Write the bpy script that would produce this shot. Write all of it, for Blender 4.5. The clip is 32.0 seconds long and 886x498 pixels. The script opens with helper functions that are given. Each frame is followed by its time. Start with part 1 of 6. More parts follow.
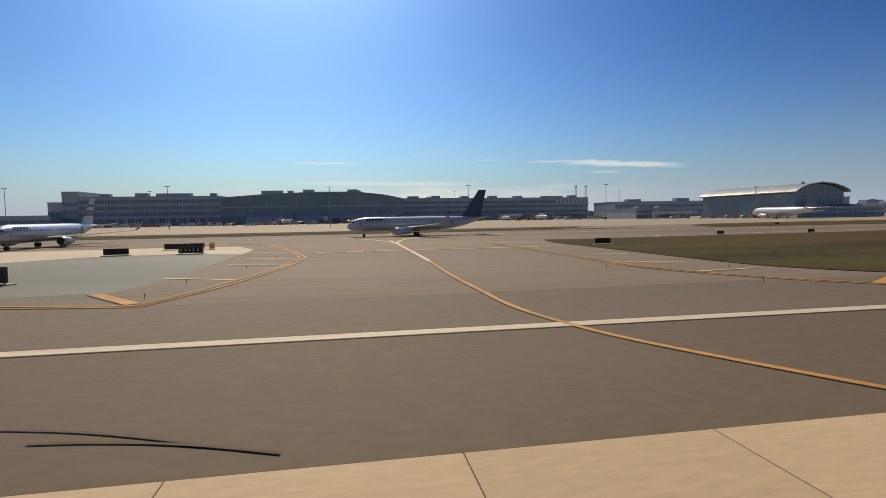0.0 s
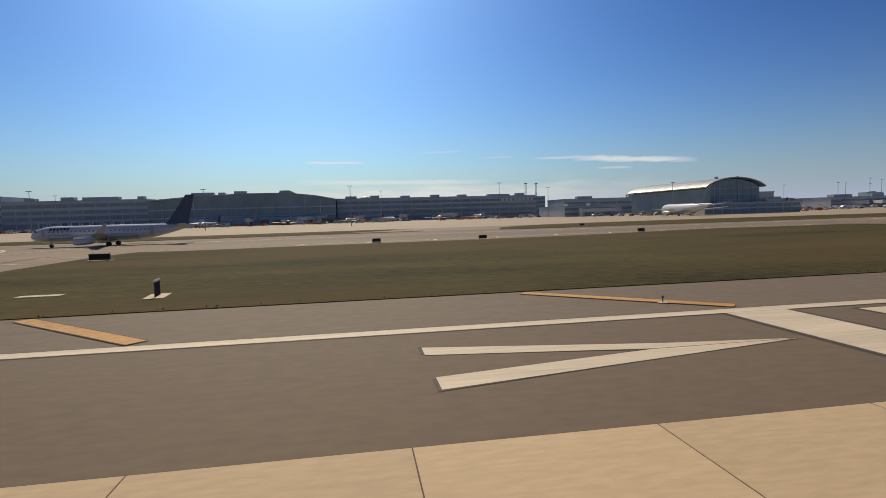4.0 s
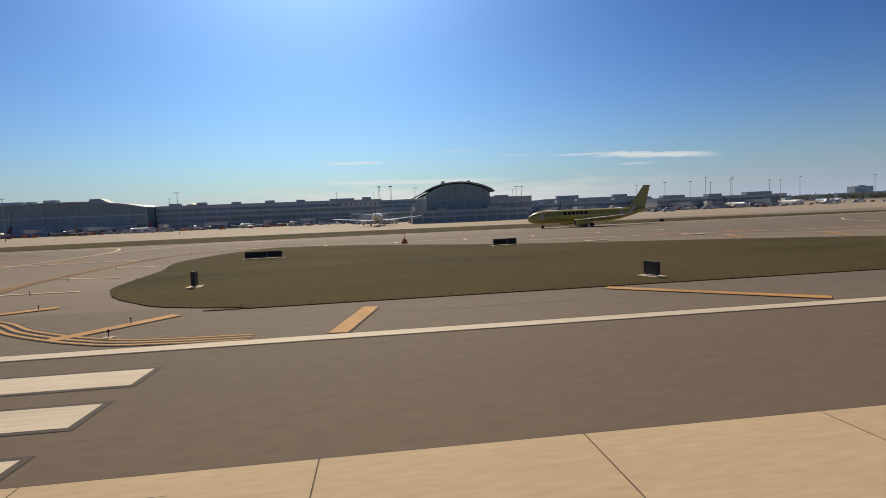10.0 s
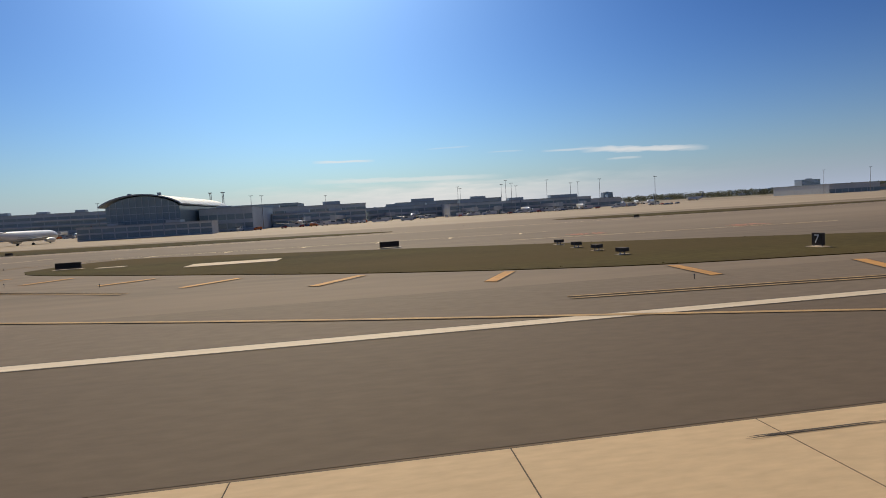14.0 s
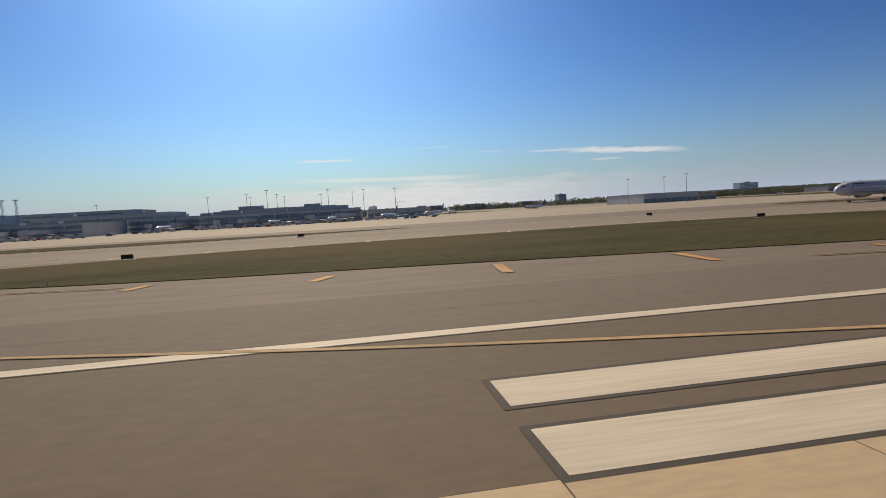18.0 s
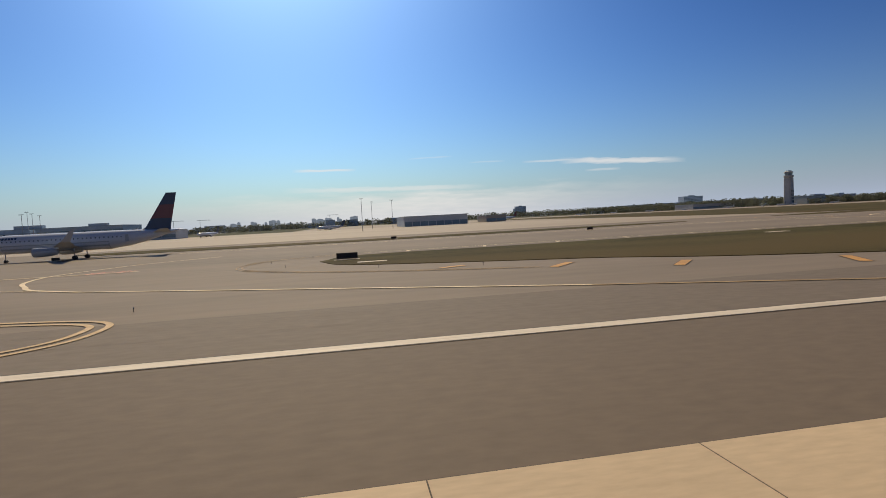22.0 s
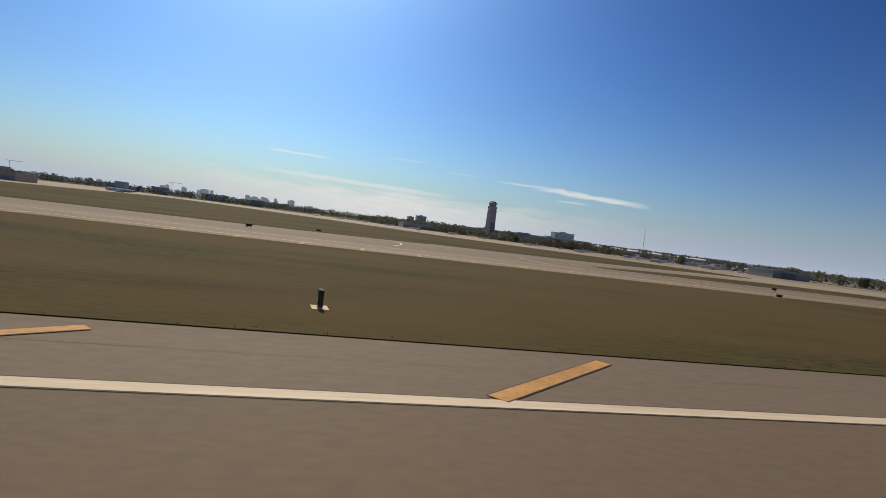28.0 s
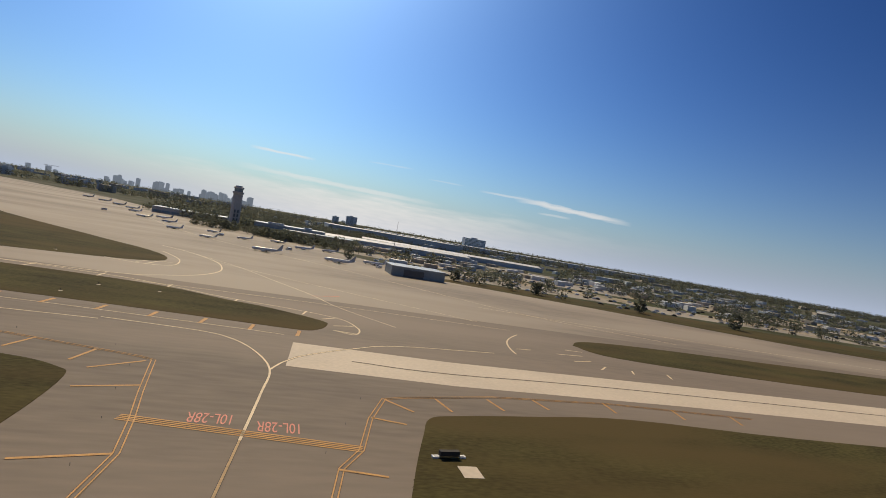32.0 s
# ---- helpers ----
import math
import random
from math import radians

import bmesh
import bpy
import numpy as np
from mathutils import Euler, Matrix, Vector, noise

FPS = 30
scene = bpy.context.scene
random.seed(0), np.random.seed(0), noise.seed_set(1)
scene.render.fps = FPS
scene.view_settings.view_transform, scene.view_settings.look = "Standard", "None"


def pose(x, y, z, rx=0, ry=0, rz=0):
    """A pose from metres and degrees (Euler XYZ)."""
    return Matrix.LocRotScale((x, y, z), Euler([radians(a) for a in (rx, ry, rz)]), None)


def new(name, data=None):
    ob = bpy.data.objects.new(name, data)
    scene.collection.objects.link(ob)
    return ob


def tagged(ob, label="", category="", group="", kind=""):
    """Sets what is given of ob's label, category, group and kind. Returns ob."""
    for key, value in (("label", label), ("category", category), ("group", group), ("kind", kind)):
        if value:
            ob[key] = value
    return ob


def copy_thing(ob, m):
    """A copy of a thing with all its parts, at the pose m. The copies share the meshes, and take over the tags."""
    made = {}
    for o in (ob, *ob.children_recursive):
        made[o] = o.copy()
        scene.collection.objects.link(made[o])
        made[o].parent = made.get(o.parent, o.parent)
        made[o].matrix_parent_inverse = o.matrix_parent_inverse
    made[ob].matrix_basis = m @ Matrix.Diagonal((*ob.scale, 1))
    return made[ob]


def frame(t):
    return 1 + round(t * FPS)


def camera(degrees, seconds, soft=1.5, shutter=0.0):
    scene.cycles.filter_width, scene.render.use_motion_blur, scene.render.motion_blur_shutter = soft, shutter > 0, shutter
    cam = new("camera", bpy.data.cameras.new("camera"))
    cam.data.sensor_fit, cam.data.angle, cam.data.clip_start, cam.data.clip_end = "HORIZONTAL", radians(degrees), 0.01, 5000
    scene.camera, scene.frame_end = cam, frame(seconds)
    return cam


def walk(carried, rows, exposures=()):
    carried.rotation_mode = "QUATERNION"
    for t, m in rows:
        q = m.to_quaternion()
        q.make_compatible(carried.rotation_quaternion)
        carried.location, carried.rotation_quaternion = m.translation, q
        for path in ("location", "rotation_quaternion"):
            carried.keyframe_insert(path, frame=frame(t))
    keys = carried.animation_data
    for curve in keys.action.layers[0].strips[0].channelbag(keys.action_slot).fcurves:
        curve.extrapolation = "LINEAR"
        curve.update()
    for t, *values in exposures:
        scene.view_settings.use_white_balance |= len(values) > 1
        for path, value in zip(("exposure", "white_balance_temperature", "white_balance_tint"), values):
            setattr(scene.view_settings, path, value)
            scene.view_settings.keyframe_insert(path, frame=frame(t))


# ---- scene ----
import itertools

K = 0.47  # scene metres for one metre of the airfield plan

cam = camera(79.1, 32.0, soft=0.9)
# seconds, eye, yaw (left of +y), pitch and roll in degrees
PATH = [
    (0, 19.087, -1.276, 2.461, -10.05, -3.47, -0.96),
    (0.5, 22.806, -1.331, 2.476, -9.85, -3.55, -0.75),
    (1, 26.899, -1.389, 2.468, -9.69, -3.69, -1.35),
    (1.5, 31.133, -1.436, 2.460, -9.53, -3.75, -1.49),
    (2, 35.750, -1.493, 2.457, -9.57, -3.72, -1.87),
    (2.5, 40.584, -1.549, 2.472, -9.32, -3.71, -1.47),
    (3, 45.813, -1.592, 2.502, -9.39, -3.72, -1.52),
    (3.5, 51.269, -1.622, 2.521, -9.23, -3.68, -1.53),
    (4, 57.350, -1.645, 2.531, -9.01, -3.66, -1.71),
    (4.5, 63.567, -1.674, 2.532, -8.47, -3.65, -1.63),
    (6.5, 94.385, -1.783, 2.542, -7.19, -3.69, -1.78),
    (7, 102.551, -1.742, 2.530, -7.20, -3.62, -2.06),
    (7.5, 111.138, -1.699, 2.517, -7.20, -3.60, -2.03),
    (8, 120.148, -1.658, 2.506, -7.09, -3.47, -2.10),
    (8.5, 129.144, -1.614, 2.509, -7.08, -3.47, -2.36),
    (9, 138.154, -1.584, 2.506, -6.99, -3.60, -2.49),
    (9.5, 147.408, -1.570, 2.496, -6.96, -3.69, -2.47),
    (10, 157.007, -1.558, 2.510, -6.91, -3.71, -2.45),
    (10.5, 166.851, -1.551, 2.530, -6.95, -3.74, -2.42),
    (11, 177.007, -1.550, 2.549, -7.07, -3.85, -2.61),
    (11.5, 187.550, -1.555, 2.565, -7.09, -3.88, -2.81),
    (12, 198.493, -1.554, 2.579, -7.20, -3.89, -2.80),
    (12.5, 209.796, -1.531, 2.595, -7.19, -3.86, -2.77),
    (13, 221.396, -1.494, 2.613, -7.53, -3.81, -2.97),
    (13.5, 233.008, -1.454, 2.604, -7.60, -4.16, -3.13),
    (14, 244.675, -1.406, 2.587, -7.85, -4.06, -3.33),
    (14.5, 256.617, -1.340, 2.569, -8.03, -3.89, -3.21),
    (15, 268.712, -1.262, 2.553, -8.37, -3.84, -3.39),
    (15.5, 280.525, -1.158, 2.553, -8.41, -3.60, -3.35),
    (17.5, 323.864, -0.293, 2.389, -9.19, -3.91, -3.48),
    (18, 337.043, -0.224, 2.389, -9.56, -4.16, -3.24),
    (18.5, 350.595, -0.180, 2.403, -9.07, -4.39, -4.01),
    (19, 364.566, -0.172, 2.427, -9.57, -4.02, -3.38),
    (19.5, 378.604, -0.204, 2.438, -9.61, -3.86, -3.30),
    (20, 393.010, -0.269, 2.455, -9.79, -4.34, -2.97),
    (20.5, 407.626, -0.373, 2.439, -9.54, -4.19, -3.51),
    (21, 422.890, -0.524, 2.441, -9.66, -4.07, -3.02),
    (21.5, 438.312, -0.716, 2.463, -9.77, -3.63, -3.49),
    (22, 453.898, -0.928, 2.483, -9.91, -3.14, -3.01),
    (22.5, 469.502, -1.138, 2.489, -9.89, -2.91, -2.37),
    (23, 485.237, -1.314, 2.483, -10.00, -3.21, -1.54),
    (23.5, 501.023, -1.428, 2.489, -10.55, -2.98, -1.29),
    (24, 517.106, -1.486, 2.468, -10.64, -3.66, -0.51),
    (24.5, 533.556, -1.483, 2.446, -10.84, -3.55, -0.24),
    (26.5, 602.171, -0.157, 2.137, -12.30, -2.63, 4.00),
    (27, 619.904, 0.073, 2.441, -12.90, -2.24, 5.86),
    (27.5, 637.633, 0.281, 2.691, -13.35, -2.41, 5.86),
    (28, 655.500, 0.463, 3.209, -14.00, -2.24, 7.25),
    (28.5, 673.477, 0.612, 3.610, -14.41, -1.84, 7.13),
    (29, 691.539, 0.745, 4.393, -14.53, -1.31, 7.80),
    (29.5, 709.671, 0.872, 5.489, -14.71, -0.51, 8.26),
    (30, 728.182, 0.991, 6.881, -15.37, 0.17, 8.25),
    (30.5, 746.783, 1.100, 8.660, -15.59, -0.28, 8.58),
    (31, 765.530, 1.203, 10.655, -15.84, -0.91, 9.87),
    (31.5, 784.338, 1.317, 12.794, -15.69, -1.36, 9.07),
    (32, 803.483, 1.431, 15.229, -15.89, -1.18, 9.91),
]


def aim(x, y, z, yaw, pitch, roll):
    return pose(x, y, z, 0, 0, yaw) @ pose(0, 0, 0, 90 + pitch) @ pose(0, 0, 0, 0, 0, roll)


walk(cam, [(t, aim(x, y, z, yaw, pitch, roll)) for t, x, y, z, yaw, pitch, roll in PATH],
     exposures=[(0, 0.0), (32, 0.0)])

# ---- light ----
SUN_EL, SUN_AZ = radians(44), radians(-6)  # azimuth from +y towards +x
sun_way = Vector((math.cos(SUN_EL) * math.sin(SUN_AZ), math.cos(SUN_EL) * math.cos(SUN_AZ), math.sin(SUN_EL)))
HAZE, CLOUD = (0.53, 0.61, 0.78), (0.82, 0.79, 0.76)
world = bpy.data.worlds.new("sky")
world.use_nodes = True
scene.world = world
wn = world.node_tree
wn.nodes.clear()
sky = wn.nodes.new("ShaderNodeTexSky")
sky.sky_type, sky.sun_disc = "NISHITA", False
sky.sun_elevation, sky.sun_rotation = SUN_EL, SUN_AZ
sky.air_density, sky.dust_density, sky.ozone_density = 1.0, 1.6, 3.0
level = wn.nodes.new("ShaderNodeMix")
level.data_type, level.blend_type = "RGBA", "MULTIPLY"
level.inputs["Factor"].default_value = 1
level.inputs["B"].default_value = (0.0622, 0.0775, 0.0870, 1)
wn.links.new(sky.outputs[0], level.inputs["A"])
# clear air: the blue deepens away from the sun
deep = wn.nodes.new("ShaderNodeMix")
deep.data_type, deep.blend_type = "RGBA", "MULTIPLY"
deep.inputs["Factor"].default_value = 1
wn.links.new(level.outputs["Result"], deep.inputs["A"]), wn.links.new(level.outputs["Result"], deep.inputs["B"])
clear = wn.nodes.new("ShaderNodeMix")
clear.data_type, clear.blend_type = "RGBA", "MULTIPLY"
clear.inputs["Factor"].default_value, clear.inputs["B"].default_value = 1, (1.35, 1.35, 1.35, 1)
wn.links.new(deep.outputs["Result"], clear.inputs["A"])
air = clear.outputs["Result"]


def calc(op, a, b=0.0, c=0.0, clamp=False):
    """One step of arithmetic on the sky's sockets or on numbers."""
    n = wn.nodes.new("ShaderNodeMath")
    n.operation, n.use_clamp = op, clamp
    for socket, value in zip(n.inputs, (a, b, c)):
        if isinstance(value, (int, float)):
            socket.default_value = value
        else:
            wn.links.new(value, socket)
    return n.outputs[0]


def blend(under, over, factor):
    n = wn.nodes.new("ShaderNodeMix")
    n.data_type = "RGBA"
    wn.links.new(under, n.inputs["A"]), wn.links.new(factor, n.inputs["Factor"])
    n.inputs["B"].default_value = (*over, 1)
    return n.outputs["Result"]


# bearing and height of the sky's points in degrees
dome = wn.nodes.new("ShaderNodeSeparateXYZ")
dome_at = wn.nodes.new("ShaderNodeTexCoord")
wn.links.new(dome_at.outputs["Generated"], dome.inputs[0])
bearing = calc("MULTIPLY", calc("ARCTAN2", dome.outputs["X"], dome.outputs["Y"]), 57.2958)
height = calc("MULTIPLY", calc("ARCSINE", dome.outputs["Z"]), 57.2958)


def sky_noise(along, across, detail=4):
    """Noise drawn out along the horizon."""
    at = wn.nodes.new("ShaderNodeCombineXYZ")
    wn.links.new(calc("MULTIPLY", bearing, along), at.inputs[0]), wn.links.new(calc("MULTIPLY", height, across), at.inputs[1])
    n = wn.nodes.new("ShaderNodeTexNoise")
    n.inputs["Scale"].default_value, n.inputs["Detail"].default_value = 1.0, detail
    wn.links.new(at.outputs[0], n.inputs["Vector"])
    return n.outputs[0]


# pale haze towards the horizon
air = blend(air, HAZE, calc("MULTIPLY", calc("EXPONENT", calc("MULTIPLY", calc("ABSOLUTE", height), -0.20)), 0.75))
wisp, fibre = sky_noise(0.16, 1.1), sky_noise(0.5, 3.2, 6)


def streak(az0, az1, el0, el1, half, strength):
    """A thin cloud from one bearing to another, its middle rising or falling from el0 to el1."""
    u = calc("DIVIDE", calc("SUBTRACT", bearing, az0), az1 - az0)
    middle = calc("MULTIPLY_ADD", u, el1 - el0, el0)
    off = calc("DIVIDE", calc("ADD", calc("SUBTRACT", height, middle), calc("MULTIPLY", calc("SUBTRACT", fibre, 0.5), half * 1.6)), half)
    across = calc("SUBTRACT", 1.0, calc("MULTIPLY", off, off), clamp=True)
    ends = calc("MULTIPLY", calc("MULTIPLY", u, calc("SUBTRACT", 1.0, u)), 5.0, clamp=True)
    inside = calc("MULTIPLY", calc("GREATER_THAN", u, 0.0), calc("LESS_THAN", u, 1.0))
    return calc("MULTIPLY", calc("MULTIPLY", calc("MULTIPLY", across, ends), inside), strength)


# a low cloud bank, densest straight out from the runway, and streaks above it
bank_top = calc("MULTIPLY_ADD", calc("SUBTRACT", wisp, 0.5), 3.4, 3.3)
bank = calc("MULTIPLY", calc("SUBTRACT", bank_top, height), 0.9, clamp=True)
sides = calc("EXPONENT", calc("MULTIPLY", calc("POWER", calc("DIVIDE", calc("ABSOLUTE", calc("SUBTRACT", bearing, 7.0)), 17.0), 2.0), -1.0))
bank = calc("MULTIPLY", calc("MULTIPLY", bank, sides), calc("MULTIPLY_ADD", fibre, 0.6, 0.46))
clouds = bank
for row in ((-5.3, 1.3, 5.70, 5.66, 0.17, 0.75), (6.5, 11.5, 6.55, 6.6, 0.10, 0.25), (13.0, 17.0, 5.85, 5.8, 0.09, 0.25), (18.6, 25.5, 5.55, 5.45, 0.13, 0.5),
            (22.3, 34.6, 5.45, 4.55, 0.33, 0.85), (25.0, 28.6, 4.25, 4.2, 0.14, 0.4), (-6.5, 15.0, 3.75, 3.3, 0.30, 0.6), (2.0, 20.0, 2.9, 2.7, 0.35, 0.35)):
    clouds = calc("MAXIMUM", clouds, streak(*row))
air = blend(air, CLOUD, calc("MULTIPLY", clouds, 0.82, clamp=True))
bg = wn.nodes.new("ShaderNodeBackground")
bg.inputs["Strength"].default_value = 1.0
wo = wn.nodes.new("ShaderNodeOutputWorld")
wn.links.new(air, bg.inputs[0])
wn.links.new(bg.outputs[0], wo.inputs[0])
sun_data = bpy.data.lights.new("sun", "SUN")
sun_data.energy, sun_data.angle, sun_data.color = 3.6, radians(0.53), (1.0, 0.795, 0.49)
sun = new("sun", sun_data)
sun.rotation_euler = sun_way.to_track_quat("Z", "Y").to_euler()

# ---- materials ----


def material(name, base, rough=0.8, metal=0.0, vary=0.25, scale=0.5, fine=6.0, bump=0.0, stretch=(1, 1, 1), tint=None,
             per_object=0.0, spec=0.5, second=None, second_scale=0.05, thin=0.0):
    """A surface with broad stains and fine grain, in scene metres."""
    m = bpy.data.materials.new(name)
    m.use_nodes = True
    nt = m.node_tree
    n, l = nt.nodes, nt.links
    p = n["Principled BSDF"]
    p.inputs["Roughness"].default_value, p.inputs["Metallic"].default_value = rough, metal
    p.inputs["Specular IOR Level"].default_value = spec
    tc = n.new("ShaderNodeTexCoord")
    mp = n.new("ShaderNodeMapping")
    mp.inputs["Scale"].default_value = stretch
    l.new(tc.outputs["Object"], mp.inputs["Vector"])
    big, small = n.new("ShaderNodeTexNoise"), n.new("ShaderNodeTexNoise")
    big.inputs["Scale"].default_value, small.inputs["Scale"].default_value = scale, fine
    big.inputs["Detail"].default_value = small.inputs["Detail"].default_value = 5
    l.new(mp.outputs[0], big.inputs["Vector"]), l.new(mp.outputs[0], small.inputs["Vector"])
    add = n.new("ShaderNodeMath")
    add.operation = "ADD"
    l.new(big.outputs[0], add.inputs[0]), l.new(small.outputs[0], add.inputs[1])
    rng = n.new("ShaderNodeMapRange")
    rng.inputs["From Min"].default_value, rng.inputs["From Max"].default_value = 0.7, 1.3
    rng.inputs["To Min"].default_value, rng.inputs["To Max"].default_value = 1 - vary, 1 + vary
    l.new(add.outputs[0], rng.inputs["Value"])
    mix = n.new("ShaderNodeMix")
    mix.data_type, mix.blend_type = "RGBA", "MULTIPLY"
    mix.inputs["Factor"].default_value = 1
    mix.inputs["A"].default_value = (*base, 1)
    l.new(rng.outputs[0], mix.inputs["B"])
    colour = mix.outputs["Result"]
    if second:
        third = n.new("ShaderNodeTexNoise")
        third.inputs["Scale"].default_value, third.inputs["Detail"].default_value = second_scale, 4
        l.new(mp.outputs[0], third.inputs["Vector"])
        r2 = n.new("ShaderNodeMapRange")
        r2.inputs["From Min"].default_value, r2.inputs["From Max"].default_value = 0.42, 0.62
        l.new(third.outputs[0], r2.inputs["Value"])
        m2 = n.new("ShaderNodeMix")
        m2.data_type = "RGBA"
        l.new(r2.outputs[0], m2.inputs["Factor"])
        l.new(colour, m2.inputs["A"])
        m2.inputs["B"].default_value = (*second, 1)
        colour = m2.outputs["Result"]
    if per_object:
        info = n.new("ShaderNodeObjectInfo")
        r3 = n.new("ShaderNodeMapRange")
        r3.inputs["To Min"].default_value, r3.inputs["To Max"].default_value = 1 - per_object, 1 + per_object
        l.new(info.outputs["Random"], r3.inputs["Value"])
        m3 = n.new("ShaderNodeMix")
        m3.data_type, m3.blend_type = "RGBA", "MULTIPLY"
        m3.inputs["Factor"].default_value = 1
        l.new(colour, m3.inputs["A"]), l.new(r3.outputs[0], m3.inputs["B"])
        colour = m3.outputs["Result"]
    l.new(colour, p.inputs["Base Color"])
    if bump:
        b = n.new("ShaderNodeBump")
        b.inputs["Strength"].default_value, b.inputs["Distance"].default_value = bump, 0.02
        l.new(small.outputs[0], b.inputs["Height"])
        l.new(b.outputs[0], p.inputs["Normal"])
    if thin:  # leaves let light through
        leaf_glow, both = n.new("ShaderNodeBsdfTranslucent"), n.new("ShaderNodeMixShader")
        both.inputs["Fac"].default_value = thin
        l.new(colour, leaf_glow.inputs["Color"])
        l.new(p.outputs[0], both.inputs[1]), l.new(leaf_glow.outputs[0], both.inputs[2])
        l.new(both.outputs[0], n["Material Output"].inputs["Surface"])
    return m


ASPHALT = material("runway_asphalt", (0.132, 0.098, 0.068), 0.85, vary=0.15, scale=0.10, fine=5.0, bump=0.25, stretch=(0.5, 1, 1))
SHOULDER = material("shoulder_asphalt", (0.148, 0.115, 0.085), 0.85, vary=0.17, scale=0.08, fine=4.0, bump=0.25, stretch=(0.5, 1, 1))
TAXIWAY = material("taxiway_asphalt", (0.165, 0.129, 0.096), 0.85, vary=0.24, scale=0.05, fine=1.2, stretch=(0.2, 1, 1), second=(0.232, 0.184, 0.139), second_scale=0.03)
CONCRETE = material("slab_concrete", (0.50, 0.38, 0.245), 0.8, vary=0.13, scale=0.35, fine=9.0, bump=0.1, stretch=(0.3, 1, 1), per_object=0.07)
APRON = material("apron_concrete", (0.335, 0.275, 0.207), 0.8, vary=0.12, scale=0.03, fine=0.4, stretch=(0.35, 1, 1))
BLUE_PATCH = material("sealed_asphalt", (0.20, 0.215, 0.20), 0.8, vary=0.16, scale=0.08, fine=1.5, stretch=(0.3, 1, 1), second=(0.15, 0.165, 0.155), second_scale=0.06)
PALE_SLAB = material("pale_concrete", (0.58, 0.49, 0.38), 0.8, vary=0.10, scale=0.1, fine=2.0)
GRASS = material("mown_grass", (0.062, 0.054, 0.018), 0.95, vary=0.55, scale=0.22, fine=4.0, bump=0.6, spec=0.1,
                 second=(0.090, 0.066, 0.025), second_scale=0.06, stretch=(0.35, 1, 1))
SCRUB = material("suburban_ground", (0.055, 0.062, 0.028), 0.95, vary=0.4, scale=0.02, fine=0.2, spec=0.1,
                 second=(0.11, 0.105, 0.075), second_scale=0.012)
WHITE_PAINT = material("white_marking_paint", (0.60, 0.52, 0.41), 0.7, vary=0.17, scale=0.8, fine=7.0, stretch=(0.12, 2.0, 1))
YELLOW_PAINT = material("yellow_marking_paint", (0.48, 0.245, 0.06), 0.75, vary=0.26, scale=0.6, fine=5.0)
# PALE_YELLOW: worn yellow, with the sun's glare on distant lines added to its colour
PALE_YELLOW = material("worn_glare_pale_yellow", (0.68, 0.54, 0.34), 0.7, vary=0.16, scale=0.5, fine=4.0)
WORN_WHITE = material("worn_white_marking_paint", (0.57, 0.482, 0.375), 0.75, vary=0.14, scale=0.5, fine=6.0, stretch=(0.10, 1.6, 1))
FADED_ORANGE = material("faded_orange_paint", (0.54, 0.38, 0.205), 0.8, vary=0.22, scale=0.5, fine=4.0)
OLD_PAINT = material("old_pale_paint", (0.62, 0.52, 0.40), 0.75, vary=0.2, scale=0.8, fine=5.0)
GROOVE = material("shallow_groove", (0.30, 0.24, 0.175), 0.9, vary=0.4, scale=0.3, fine=3.0)
WORN_YELLOW = material("faded_yellow_paint", (0.40, 0.265, 0.125), 0.8, vary=0.28, scale=0.4, fine=4.0)
BLACK_PAINT = material("black_marking_border", (0.055, 0.045, 0.038), 0.8, vary=0.2, scale=0.6, fine=5.0)
RED_PAINT = material("red_marking_paint", (0.62, 0.21, 0.14), 0.7, vary=0.18, scale=0.8, fine=5.0)
RUBBER = material("tyre_rubber_streak", (0.075, 0.06, 0.05), 0.9, vary=0.25, scale=0.4, fine=3.0, stretch=(0.1, 2, 1))
SCUFF = material("faint_tyre_scuff", (0.155, 0.123, 0.096), 0.9, vary=0.25, scale=0.4, fine=3.0)
TYRE_FILM = material("thin_tyre_film", (0.113, 0.085, 0.060), 0.9, vary=0.2, scale=0.6, fine=3.0)
SEAM = material("asphalt_seam", (0.098, 0.072, 0.050), 0.9, vary=0.25, scale=0.4, fine=3.0)
JET_APRON = material("worn_apron_concrete", (0.225, 0.182, 0.138), 0.8, vary=0.22, scale=0.03, fine=0.4, stretch=(0.35, 1, 1), second=(0.315, 0.26, 0.197), second_scale=0.03)
JOINT = material("joint_sealant", (0.10, 0.08, 0.06), 0.9, vary=0.2)
SIGN_BLACK = material("black_sign_panel", (0.045, 0.038, 0.03), 0.85, vary=0.15)
SIGN_YELLOW = material("yellow_sign_panel", (0.86, 0.62, 0.09), 0.5, vary=0.1)
SIGN_BACK = material("grey_sign_back", (0.085, 0.072, 0.058), 0.85, vary=0.15)
SIGN_WHITE = material("white_sign_legend", (0.8, 0.79, 0.75), 0.5, vary=0.05)
STEEL = material("galvanised_steel", (0.34, 0.34, 0.34), 0.45, 0.6, vary=0.12)
DARK = material("dark_rubber", (0.025, 0.024, 0.024), 0.7, vary=0.2)
ORANGE = material("orange_plastic", (0.65, 0.17, 0.03), 0.5, vary=0.1)
AIR_WHITE = material("white_aircraft_paint", (0.66, 0.68, 0.71), 0.28, vary=0.05, scale=0.5)
AIR_GREY = material("grey_aircraft_paint", (0.42, 0.45, 0.48), 0.32, vary=0.06, scale=0.5)
AIR_SILVER = material("silver_aircraft_paint", (0.55, 0.56, 0.58), 0.25, 0.35, vary=0.06, scale=0.5)
